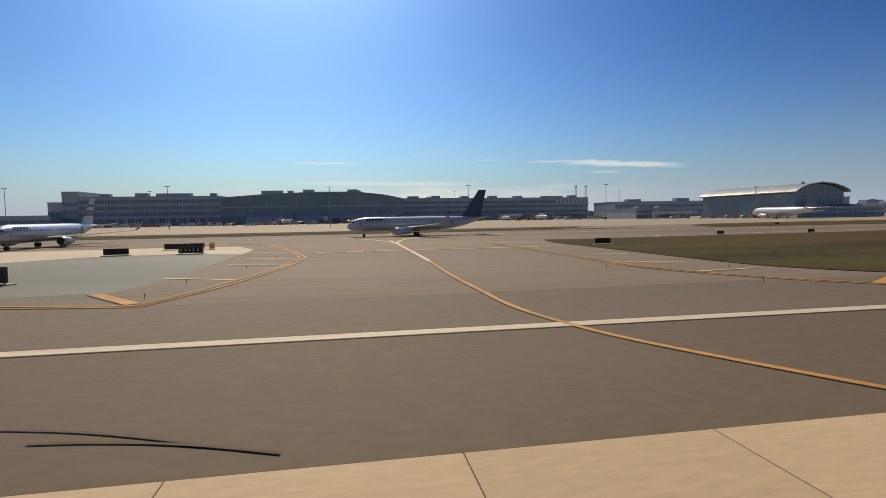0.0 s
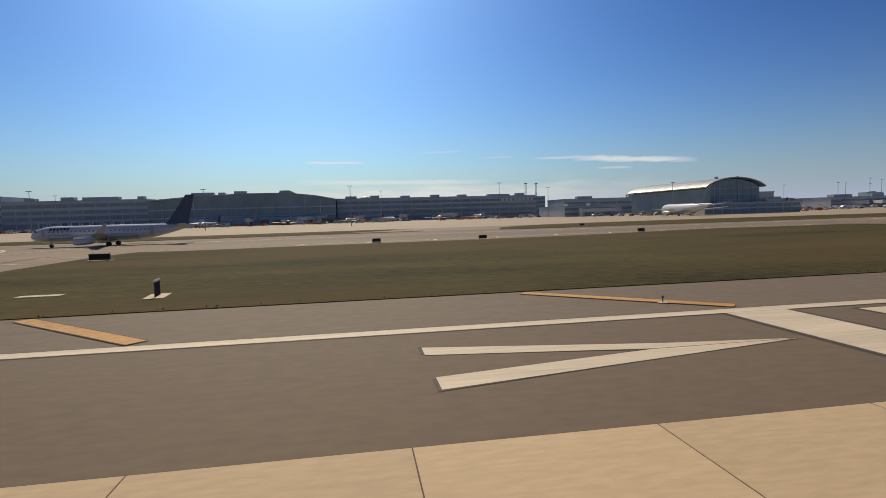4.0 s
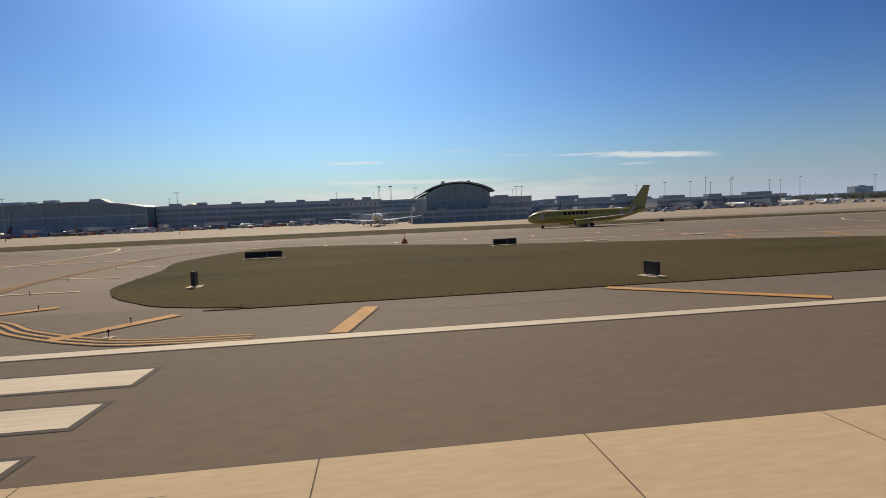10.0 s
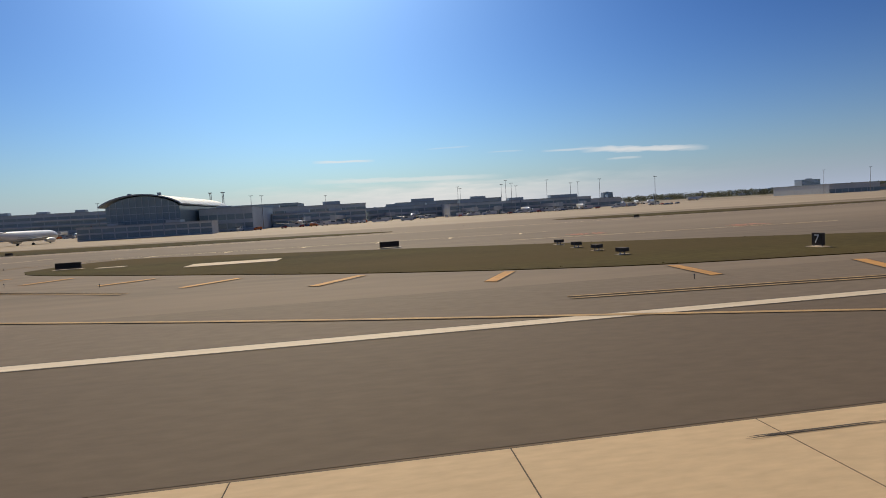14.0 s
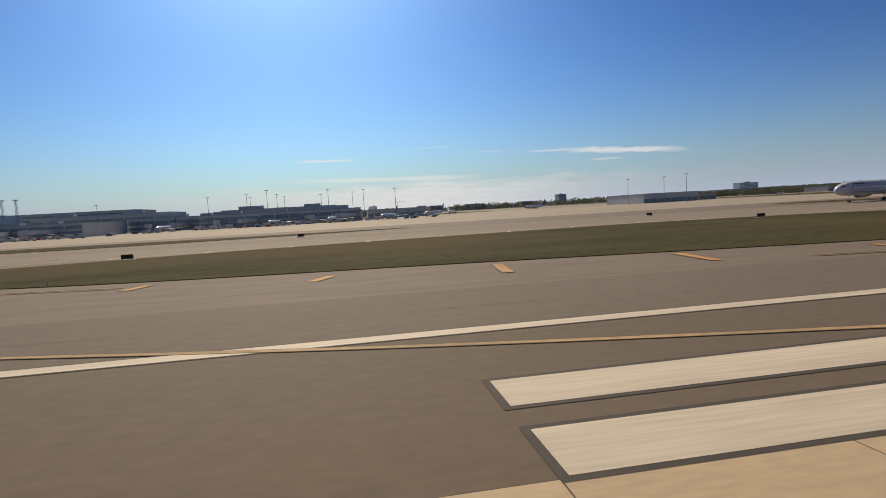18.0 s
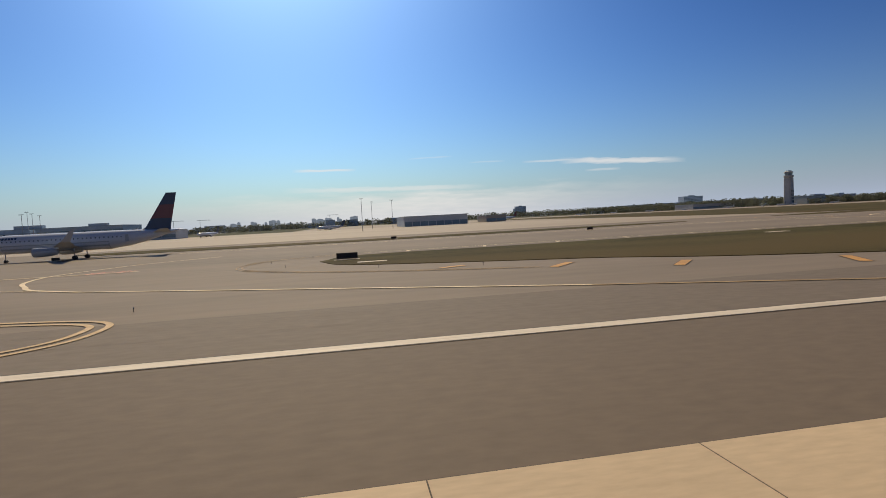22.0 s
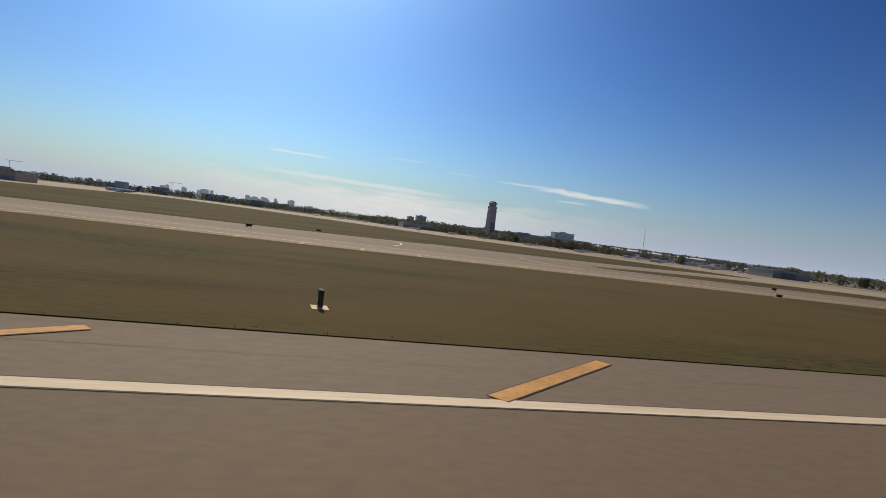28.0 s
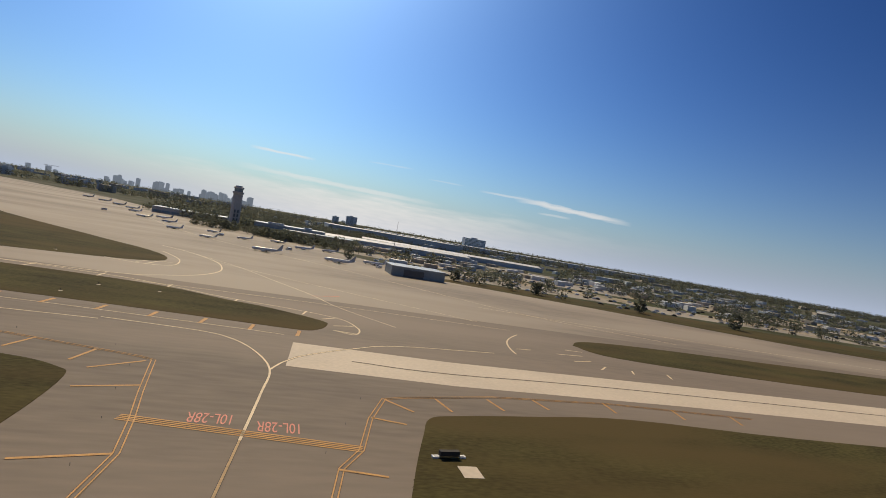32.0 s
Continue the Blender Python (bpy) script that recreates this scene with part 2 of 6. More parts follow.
AIR_YELLOW = material("yellow_aircraft_paint", (0.50, 0.42, 0.10), 0.3, vary=0.06, scale=0.5)
AIR_BLUE = material("dark_blue_aircraft_paint", (0.065, 0.088, 0.14), 0.3, vary=0.1)
AIR_RED = material("red_aircraft_paint", (0.24, 0.08, 0.075), 0.3, vary=0.1)
AIR_BLACK = material("black_aircraft_paint", (0.02, 0.02, 0.02), 0.35, vary=0.1)
GLASS_DARK = material("tinted_glazing", (0.07, 0.095, 0.115), 0.12, vary=0.15, scale=0.2)
# GLASS_BLUE, WALL_GREY, WALL_PALE, TOWER_GREY: lightened, the air's haze included in the colour
GLASS_BLUE = material("blue_green_glazing", (0.22, 0.3, 0.34), 0.2, vary=0.2, scale=0.15)
WALL_GREY = material("grey_wall_panel", (0.46, 0.53, 0.58), 0.6, vary=0.12, scale=0.1, fine=1.0)
WALL_PALE = material("pale_wall_panel", (0.54, 0.58, 0.6), 0.7, vary=0.10, scale=0.1, fine=1.0)
WALL_TAN = material("tan_stucco", (0.46, 0.40, 0.32), 0.85, vary=0.12, scale=0.1, fine=1.0)
HANGAR_GREY = material("grey_green_hangar_sheet", (0.27, 0.3, 0.3), 0.6, vary=0.12, scale=0.1, fine=1.0)
TOWER_GREY = material("hazed_tower_concrete", (0.46, 0.46, 0.45), 0.85, vary=0.15, scale=0.15, fine=1.0)
ROOF_GREY = material("grey_roof_sheet", (0.36, 0.4, 0.43), 0.45, 0.2, vary=0.12, scale=0.1, fine=1.0)
ROOF_WHITE = material("white_roof_sheet", (0.72, 0.72, 0.70), 0.5, vary=0.08, scale=0.05)
# HAZE_BLUE: aerial haze put into the pale blue of the far facades
HAZE_BLUE = material("hazed_distant_facade", (0.66, 0.74, 0.82), 0.8, vary=0.12, scale=0.02, fine=0.1)
# leaf green greyed and lifted, so distance haze sits in its colour
LEAF = material("hazed_foliage", (0.155, 0.165, 0.125), 0.9, vary=0.35, scale=0.05, fine=0.8, spec=0.1, thin=0.55)
LOT = material("worn_lot_paving", (0.30, 0.265, 0.215), 0.85, vary=0.3, scale=0.03, fine=0.4)
BARK = material("grey_bark", (0.13, 0.11, 0.09), 0.9, vary=0.3)
TRUCK_RED = material("red_vehicle_paint", (0.40, 0.05, 0.03), 0.35, vary=0.08)
LENS_BLUE = material("dark_blue_lens", (0.02, 0.03, 0.07), 0.3, vary=0.1)
TRUCK_BLUE = material("blue_vehicle_paint", (0.05, 0.10, 0.25), 0.35, vary=0.08)

# weak emission imitates the haze that pales the skyline towers
FAR_HAZE = bpy.data.materials.new("far_haze_glow")
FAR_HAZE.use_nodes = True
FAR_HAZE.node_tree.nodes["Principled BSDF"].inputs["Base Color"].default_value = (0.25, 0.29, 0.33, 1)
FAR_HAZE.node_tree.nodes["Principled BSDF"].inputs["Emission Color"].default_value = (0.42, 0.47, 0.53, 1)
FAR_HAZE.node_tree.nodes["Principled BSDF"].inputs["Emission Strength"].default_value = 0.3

# ---- shape helpers: plan metres in, scene metres out ----


def laid(x, y):
    """A place of the airfield sketch on the true plan: the sketch's far side lies too deep, less so towards the runway's end."""
    if y < 24 or y > 400:
        return x, y
    deep = float(np.interp(x, [560, 740, 1130, 1300, 1560], [0.0066, 0.0105, 0.0105, 0.0066, 0.0]))
    near = min(y, 235.0)
    true = near * (1 + 4.5 * deep) / (1 + near * deep / 5.17)
    true = y * true / near if y <= 235 else true + (400 - true) * (y - 235) / 165
    return x - 0.16 * (y - true), true


class Shape:
    """Vertices and faces gathered for one mesh."""

    def __init__(self):
        self.v, self.f = [], []

    def add(self, v, f):
        k = len(self.v)
        self.v += [tuple(p) for p in v]
        self.f += [tuple(i + k for i in q) for q in f]
        return self

    def box(self, x0, x1, y0, y1, z0, z1, turn=0.0, about=None):
        v = [(x, y, z) for z in (z0, z1) for x, y in ((x0, y0), (x1, y0), (x1, y1), (x0, y1))]
        if turn:
            cx, cy = about or ((x0 + x1) / 2, (y0 + y1) / 2)
            c, s = math.cos(turn), math.sin(turn)
            v = [(cx + (x - cx) * c - (y - cy) * s, cy + (x - cx) * s + (y - cy) * c, z) for x, y, z in v]
        return self.add(v, [(3, 2, 1, 0), (4, 5, 6, 7), (0, 1, 5, 4), (1, 2, 6, 5), (2, 3, 7, 6), (3, 0, 4, 7)])

    def flat(self, pts, z=0.0):
        return self.add([(x, y, z) for x, y in pts], [tuple(range(len(pts)))])

    def prism(self, pts, z0, z1):
        n = len(pts)
        v = [(x, y, z0) for x, y in pts] + [(x, y, z1) for x, y in pts]
        f = [tuple(range(n - 1, -1, -1)), tuple(range(n, 2 * n))]
        return self.add(v, f + [(i, (i + 1) % n, n + (i + 1) % n, n + i) for i in range(n)])

    def loft(self, rings, closed=True, ends=True):
        n, k = len(rings[0]), len(rings)
        v = [p for r in rings for p in r]
        m = n if closed else n - 1
        f = [(a * n + i, a * n + (i + 1) % n, (a + 1) * n + (i + 1) % n, (a + 1) * n + i) for a in range(k - 1) for i in range(m)]
        if ends and closed:
            f += [tuple(range(n - 1, -1, -1)), tuple((k - 1) * n + i for i in range(n))]
        return self.add(v, f)

    def tube(self, a, b, r0, r1=None, n=10):
        a, b = Vector(a), Vector(b)
        q = (b - a).to_track_quat("Z", "Y")
        rings = []
        for p, r in ((a, r0), (b, r0 if r1 is None else r1)):
            rings.append([p + q @ Vector((r * math.cos(6.2832 * i / n), r * math.sin(6.2832 * i / n), 0)) for i in range(n)])
        return self.loft(rings)

    def mesh(self, name, mat, smooth=False):
        me = bpy.data.meshes.new(name)
        me.from_pydata([(x * K, y * K, z * K) for x, y, z in self.v], [], self.f)
        me.validate()
        bm = bmesh.new()
        bm.from_mesh(me)
        bmesh.ops.recalc_face_normals(bm, faces=bm.faces)
        bm.to_mesh(me)
        bm.free()
        if smooth:
            me.shade_smooth()
            me.set_sharp_from_angle(angle=radians(35))
        me.materials.append(mat)
        return me


def up(me):
    """Turns the faces of a flat sheet upwards."""
    if len(me.polygons) and me.polygons[0].normal.z < 0:
        me.flip_normals()
    return me


def thing(name, x, y, z=0.0, turn=0.0, label="", category="", group="", kind=""):
    ob = new(name)
    ob.empty_display_size = 0.3
    ob.matrix_basis = Matrix.Translation((x * K, y * K, z * K)) @ Matrix.Rotation(turn, 4, "Z")
    return tagged(ob, label, category, group, kind)


def part(name, shape, mat, parent=None, label="", smooth=False):
    ob = new(name, shape if isinstance(shape, bpy.types.Mesh) else shape.mesh(name, mat, smooth))
    if parent is not None:
        ob.parent = parent
    if label:
        ob["label"] = label
    return ob


def moved(ob, x, y, z=0.0, turn=0.0):
    ob.matrix_basis = Matrix.Translation((x * K, y * K, z * K)) @ Matrix.Rotation(turn, 4, "Z")
    return ob


def sheet(name, pts, z, mat, label, category="ground"):
    ob = new(name, up(Shape().flat(pts, z).mesh(name, mat)))
    return tagged(ob, label, category, kind="structure")


def smooth_line(pts, steps=6):
    """A Catmull-Rom curve through plan points."""
    p = [Vector(q) for q in pts]
    p = [2 * p[0] - p[1]] + p + [2 * p[-1] - p[-2]]
    out = []
    for a, b, c, d in zip(p, p[1:], p[2:], p[3:]):
        for i in range(steps):
            t = i / steps
            out.append(0.5 * (2 * b + (c - a) * t + (2 * a - 5 * b + 4 * c - d) * t * t + (3 * b - a - 3 * c + d) * t**3))
    return out + [p[-2]]


def ribbon(shape, pts, width, z):
    p = [Vector(q) for q in pts]
    left, right = [], []
    for i, q in enumerate(p):
        way = (p[min(i + 1, len(p) - 1)] - p[max(i - 1, 0)]).normalized()
        side = Vector((-way.y, way.x)) * width / 2
        left.append(q + side), right.append(q - side)
    n = len(p)
    v = [(q.x, q.y, z) for q in left + right]
    return shape.add(v, [(i, n + i, n + i + 1, i + 1) for i in range(n - 1)])


LAYER = itertools.count()


def stripe(name, pts, width, mat, label, border=0.0, curve=False, offsets=(0.0,), group="", true_plan=False):
    """A painted line on the pavement, with a dark border under it."""
    if not true_plan:
        pts = [laid(*q) for q in pts]
    pts = smooth_line(pts) if curve else [Vector(q) for q in pts]
    s, b = Shape(), Shape()
    z = (0.021 if mat is WHITE_PAINT else 0.032) + (next(LAYER) % 8) * 0.0012  # crossing lines never share a plane
    for off in offsets:
        line = pts
        if off:
            line = []
            for i, q in enumerate(pts):
                way = (pts[min(i + 1, len(pts) - 1)] - pts[max(i - 1, 0)]).normalized()
                line.append(q + Vector((-way.y, way.x)) * off)
        ribbon(s, line, width, z)
        if border:
            ribbon(b, line, width + 2 * border, z - 0.0055)
    ob = new(name, up(s.mesh(name, mat)))
    tagged(ob, label, "road marking", group, "structure")
    if border:
        part("dark_border", up(b.mesh("dark_border", BLACK_PAINT)), BLACK_PAINT, ob)
    return ob


def quad_mark(name, pts, mat, label, border=0.0, group=""):
    ob = new(name, up(Shape().flat(pts, 0.021).mesh(name, mat)))
    tagged(ob, label, "road marking", group, "structure")
    if border:
        c = sum((Vector(q) for q in pts), Vector((0, 0))) / len(pts)
        grown = [Vector(q) + Vector((math.copysign(border, q[0] - c.x), math.copysign(border, q[1] - c.y))) for q in pts]
        part("dark_border", up(Shape().flat(grown, 0.0155).mesh("dark_border", BLACK_PAINT)), BLACK_PAINT, ob)
    return ob

# ---- ground ----
GROUND_R = 9800
ground = new("ground", up(Shape().flat([(850 + GROUND_R * math.cos(a * 0.0982), GROUND_R * math.sin(a * 0.0982)) for a in range(64)], -0.12).mesh("ground", SCRUB)))
tagged(ground, "flat green and brown suburban ground reaching the horizon", "ground", kind="structure")
sheet("taxiway", [(-900, 15), (2700, 15), (2700, 205), (1500, 222), (-900, 222)], -0.016, TAXIWAY, "weathered grey-brown asphalt taxiways beside the runway", "pavement")
sheet("apron", [(-900, 215), (1180, 215), (1230, 420), (1010, 640), (-900, 700)], -0.011, APRON, "pale tan concrete apron in front of the terminals", "pavement")
sheet("apron", [(1180, 240), (1440, 222), (1900, 215), (2650, 203), (2650, 212), (2300, 245), (2062, 293), (1945, 345), (1816, 412), (1800, 470), (1735, 570), (1640, 690), (1545, 860), (1400, 1100), (1180, 1300), (900, 1400), (900, 620), (1100, 560)], -0.009, JET_APRON,
      "tan concrete apron with parked business jets", "pavement")
sheet("far_taxiway", [(1713, 119.5), (1750, 116.3), (1813, 117.5), (2600, 113), (2600, 141), (1829, 139), (1755, 138), (1714.5, 141.5)], -0.004, PALE_SLAB, "bright new concrete strip crossing the taxiways", "pavement")
sheet("shoulder", [(-900, 20), (2700, 20), (2700, 33), (-900, 33)], -0.006, SHOULDER, "grey-brown asphalt runway shoulder", "pavement")
runway = sheet("runway", [(-900, -24), (2700, -24), (2700, 21.7), (-900, 21.7)], 0.0, ASPHALT, "dark brown-grey asphalt runway with a concrete middle strip", "runway")
sheet("sealed_patch", [(-123, 40.5), (10, 39.8), (16.3, 39.8), (23.1, 40.3), (24.9, 46.8), (24.9, 60), (24.5, 81.5), (13.1, 86.3), (2.5, 84.7), (-6, 76), (-30, 73), (-123, 72)], -0.009, BLUE_PATCH, "blue-grey sealed asphalt no-entry area", "pavement")
sheet("sealed_patch", [(-30, 74), (-6, 77), (2.5, 86), (13.1, 87.6), (24.7, 83), (24.4, 95), (19.6, 108.2), (-1.3, 109.8), (-40, 106), (-60, 90)], -0.0065, PALE_SLAB, "pale concrete patch beside the blue-grey area", "pavement")

# long grass strips between the parallel taxiway and the apron
STRIPS = [
    [(-900, 172), (60, 174), (112, 186), (136, 205), (112, 213), (60, 214), (-900, 216)],
    [(168, 168), (196, 163), (330, 160), (470, 158), (528, 161), (500, 176), (430, 196), (330, 214), (220, 216), (180, 196)],
    [(586, 181), (604, 163), (660, 158), (735, 171), (700, 177), (640, 186), (600, 190)],
    [(880, 186), (898, 168), (960, 161), (1060, 166), (1086, 176), (1040, 182), (960, 180), (900, 192)],
    [(1128, 182), (1160, 170), (1260, 172), (1400, 190), (1440, 204), (1400, 212), (1260, 196), (1160, 190)],
]
DARK_ASPHALT = material("newer_asphalt", (0.112, 0.083, 0.058), 0.85, vary=0.16, scale=0.10, fine=5.0, bump=0.25, stretch=(0.4, 1, 1))
sheet("asphalt_patch", [(500, 8.75), (590, 8.75), (602, 20.6), (496, 20.6)], 0.0088, DARK_ASPHALT, "darker newer asphalt laid across the runway", "pavement")
# grass islands between runway and taxiways
ISLANDS = [
    [(83, 97), (80.8, 75), (80.8, 52), (84.1, 41), (89.5, 35.5), (96.8, 33), (113.3, 32.4), (236, 32.4), (242, 36.5), (245, 46), (249, 60), (251, 72), (252, 86), (247, 100), (247, 121), (226, 134), (199.8, 134), (164.3, 122), (110.2, 119), (92.6, 112), (85.2, 106)],
    [(306, 72), (307, 59), (310, 47), (315, 38), (322, 33.5), (332, 32.4), (449, 32.4), (440, 37), (425, 47), (413, 54.5), (399, 63.6), (384, 73), (355, 90), (340, 104), (324, 114), (314, 114), (308, 104), (305, 90)],
    [(471, 91), (477, 81), (495, 67), (506, 59.5), (517, 52), (532, 44), (545, 39.3), (562, 36.6), (577, 34), (610, 32.4), (599, 39.7), (581, 54), (556, 69), (530, 84), (507, 98), (490, 108), (480, 112), (473, 104)],
    [(655, 76), (669, 66), (694, 56.5), (727, 51), (750, 46.5), (767, 43.4), (783, 41.8), (801, 40.3), (816, 37.7), (843, 35.8), (878, 33), (930, 31.8), (920, 38.7), (908, 46.5), (895, 58.5), (882, 66.5), (852, 84), (835, 96), (815, 112), (790, 121), (764, 122), (706, 113), (665, 98), (656, 90)],
    [(963, 89), (967, 76), (985, 64), (995, 58.5), (1005, 49.5), (1024, 39.6), (1040, 36), (1056, 34.3), (1070, 33.2), (1077, 35.5), (1080, 41), (1083, 54), (1086, 78), (1083, 95), (1076, 104), (1040, 106), (996, 104), (970, 104)],
    [(1134, 89), (1136, 70), (1136, 49), (1138, 38), (1142, 33.5), (1153, 31.8), (1300, 31.5), (1500, 31.5), (1640, 31.5), (1658, 33), (1668, 39), (1673, 48.5), (1677, 61), (1678, 70), (1679, 86), (1678.5, 101), (1676, 105.5), (1666, 110), (1640, 113), (1622, 114.5), (1540, 114), (1460, 119), (1300, 122), (1218, 114), (1155, 111), (1140, 104)],
    [(1729, 66), (1732, 76), (1735.5, 86.5), (1738.4, 94), (1744, 96.5), (1762, 99.8), (1787, 103), (1831, 99.5), (1900, 98), (2100, 96), (2400, 92), (2420, 60), (2400, 31.5), (2100, 31.5), (1850, 31.5), (1760, 31.5), (1742, 32.5), (1730, 40), (1726, 52)],
    [(1492, 178), (1500, 171), (1560, 166), (1640, 164), (1690, 160), (1714.6, 157.5), (1721, 160), (1724.4, 168), (1723, 174.7), (1707, 186), (1692, 192), (1672, 202), (1640, 207), (1597, 206), (1540, 194)],
    [(1820, 187), (1823, 176), (1835, 170), (1870, 165), (1960, 160), (2200, 158), (2480, 158), (2500, 170), (2500, 190), (2480, 200), (2200, 202), (1960, 203), (1880, 203), (1845, 201), (1828, 196)],
    [(1180, 560), (1180, 262), (1300, 246), (1420, 232), (1517, 226), (1590, 244), (1645, 262), (1656, 282), (1641, 312), (1601, 349), (1505, 447), (1384, 640), (1270, 800), (1180, 860)],
    [(1800, 408), (1816, 396), (1945, 346), (2062, 294), (2300, 246), (2600, 213), (2600, 300), (2100, 362), (1900, 425)],
]
ISLANDS = [[laid(*q) for q in pts] for pts in ISLANDS] + STRIPS
# the first island, stepped where the access road cuts into its east end, and the second island's west end
ISLANDS[0] = [(81.4, 105), (79, 95.6), (78.9, 80), (79, 66), (79.2, 52), (79.6, 44.6), (81.6, 38.7), (84.5, 34.6), (88.6, 31.9), (95, 31), (113, 31.3), (228, 31.6), (236, 31.7), (242.3, 33), (245.6, 35.6), (247, 39), (247.6, 47.5), (247.8, 60), (248.9, 64.4), (250.5, 67), (250.9, 78), (248.4, 82), (248, 95), (247.4, 108), (244.5, 114.5), (232.9, 113.4), (219, 114.5), (205, 115.5), (165, 107), (110, 105), (90, 103.5)]
ISLANDS[1] = [(307.3, 94), (305.4, 78), (308.2, 65), (309.3, 56), (310.5, 47.5), (312.1, 43.5), (314, 40), (316.6, 36.8), (320, 33.6), (326, 31.4), (334, 31)] + ISLANDS[1][6:13] + [(338.5, 96), (326, 104), (314, 107.5)]
for n, pts in enumerate(ISLANDS):
    ring = smooth_line(pts + [pts[0]], 4)[:-1] if n != 10 else [Vector(q) for q in pts]
    s = Shape().prism([(q.x, q.y) for q in ring], -0.05, 0.05 + 0.002 * n)
    tagged(new("grass_island", s.mesh("grass_island", GRASS)), "mown olive-brown grass between the paved strips", "grass", kind="structure")

# ---- runway concrete strip ----
JOINT_STEP, EDGE_Y = 6.16, 8.65
sheet("concrete_bed", [(-900, -11.05), (2700, -11.05), (2700, EDGE_Y), (-900, EDGE_Y)], 0.005, JOINT, "dark joint sealant under the concrete slabs", "pavement")
rest = Shape()
for i in range(-60, 380):
    x = 43 + JOINT_STEP * i
    for row, (y0, y1) in enumerate(((-11, -7.1), (-7.1, -1.2), (-1.2, 2.5))):
        rest.box(x + 0.018, x + JOINT_STEP - 0.018, y0 + 0.018, y1 - 0.018, 0.0, 0.011)
tagged(new("runway_slabs", rest.mesh("runway_slabs", CONCRETE)), "pale tan concrete runway slabs in rows", "pavement", kind="stuff")

# ---- white runway markings ----
for x0 in range(-880, 2600, 60):
    stripe("edge_line", [(x0, 21.2), (x0 + 60, 21.2)], 0.95, WHITE_PAINT, "white painted runway edge line", 0.12)
WHITE = "white painted runway marking with a thin dark outline"
quad_mark("threshold_bar", [(140.2, 20.7), (143.6, 20.7), (143.6, -23), (140.2, -23)], WHITE_PAINT, WHITE, 0.3)
for y in (18.9, 15.1, 11.2, 7.3, 3.4):
    quad_mark("threshold_stripe", [(147, y - 0.95), (195.2, y - 0.95), (195.2, y + 0.95), (147, y + 0.95)], WHITE_PAINT, WHITE, 0.22, "threshold stripes")
quad_mark("threshold_arrow", [(124.4, 17.9), (124.4, 16.7), (133.1, 15.3), (139.3, 15.3), (133.8, 16.0)], WHITE_PAINT, WHITE, 0.15)
quad_mark("threshold_arrow", [(124.4, 13.8), (124.4, 12.5), (139.3, 15.25), (133, 15.25)], WHITE_PAINT, WHITE, 0.15)
for x0, x1, rows3 in ((302, 325.5, ((17.75, 15.75), (13.9, 12.0), (10.05, 8.1))), (597, 620, ((14.35, 12.2), (10.5, 8.4))), (720.8, 742.5, ((14.5, 12.4), (10.9, 8.7))), (860, 878, ((10.8, 8.5),)), (1007, 1030, ((10.3, 8.2),))):
    for y1, y0 in rows3:
        quad_mark("touchdown_bar", [(x0, y0), (x1, y0), (x1, y1), (x0, y1)], WHITE_PAINT, WHITE, 0.22, "touchdown zone bars")
aim_mark = quad_mark("aiming_point", [(453, 8.1), (497.6, 8.1), (497.6, 19), (453, 19)], WORN_WHITE, "broad white aiming point block with grooved surface", 0.25)
rng = random.Random(3)
for i in range(12):
    y, w = 8.6 + i * 0.86, rng.uniform(0.008, 0.02)
    groove = Shape()
    x = 453.4
    while x < 497:  # worn through in places
        e = min(497.2, x + rng.uniform(5, 22))
        groove.flat([(x, y), (e, y + 0.01), (e, y + 0.01 + w), (x, y + w)], 0.0275)
        x = e + rng.choice((0.0, 0.0, rng.uniform(0.5, 4)))
    part("groove", up(groove.mesh("groove", GROOVE)), GROOVE, aim_mark, "thin dark groove")
old = part("old_stripe", up(Shape().flat([(465.3, 8.3), (466.3, 8.3), (466.6, 17.2), (465.9, 17.2)], 0.031).mesh("old_stripe", OLD_PAINT)), OLD_PAINT, aim_mark, "faded old stripe across the block")

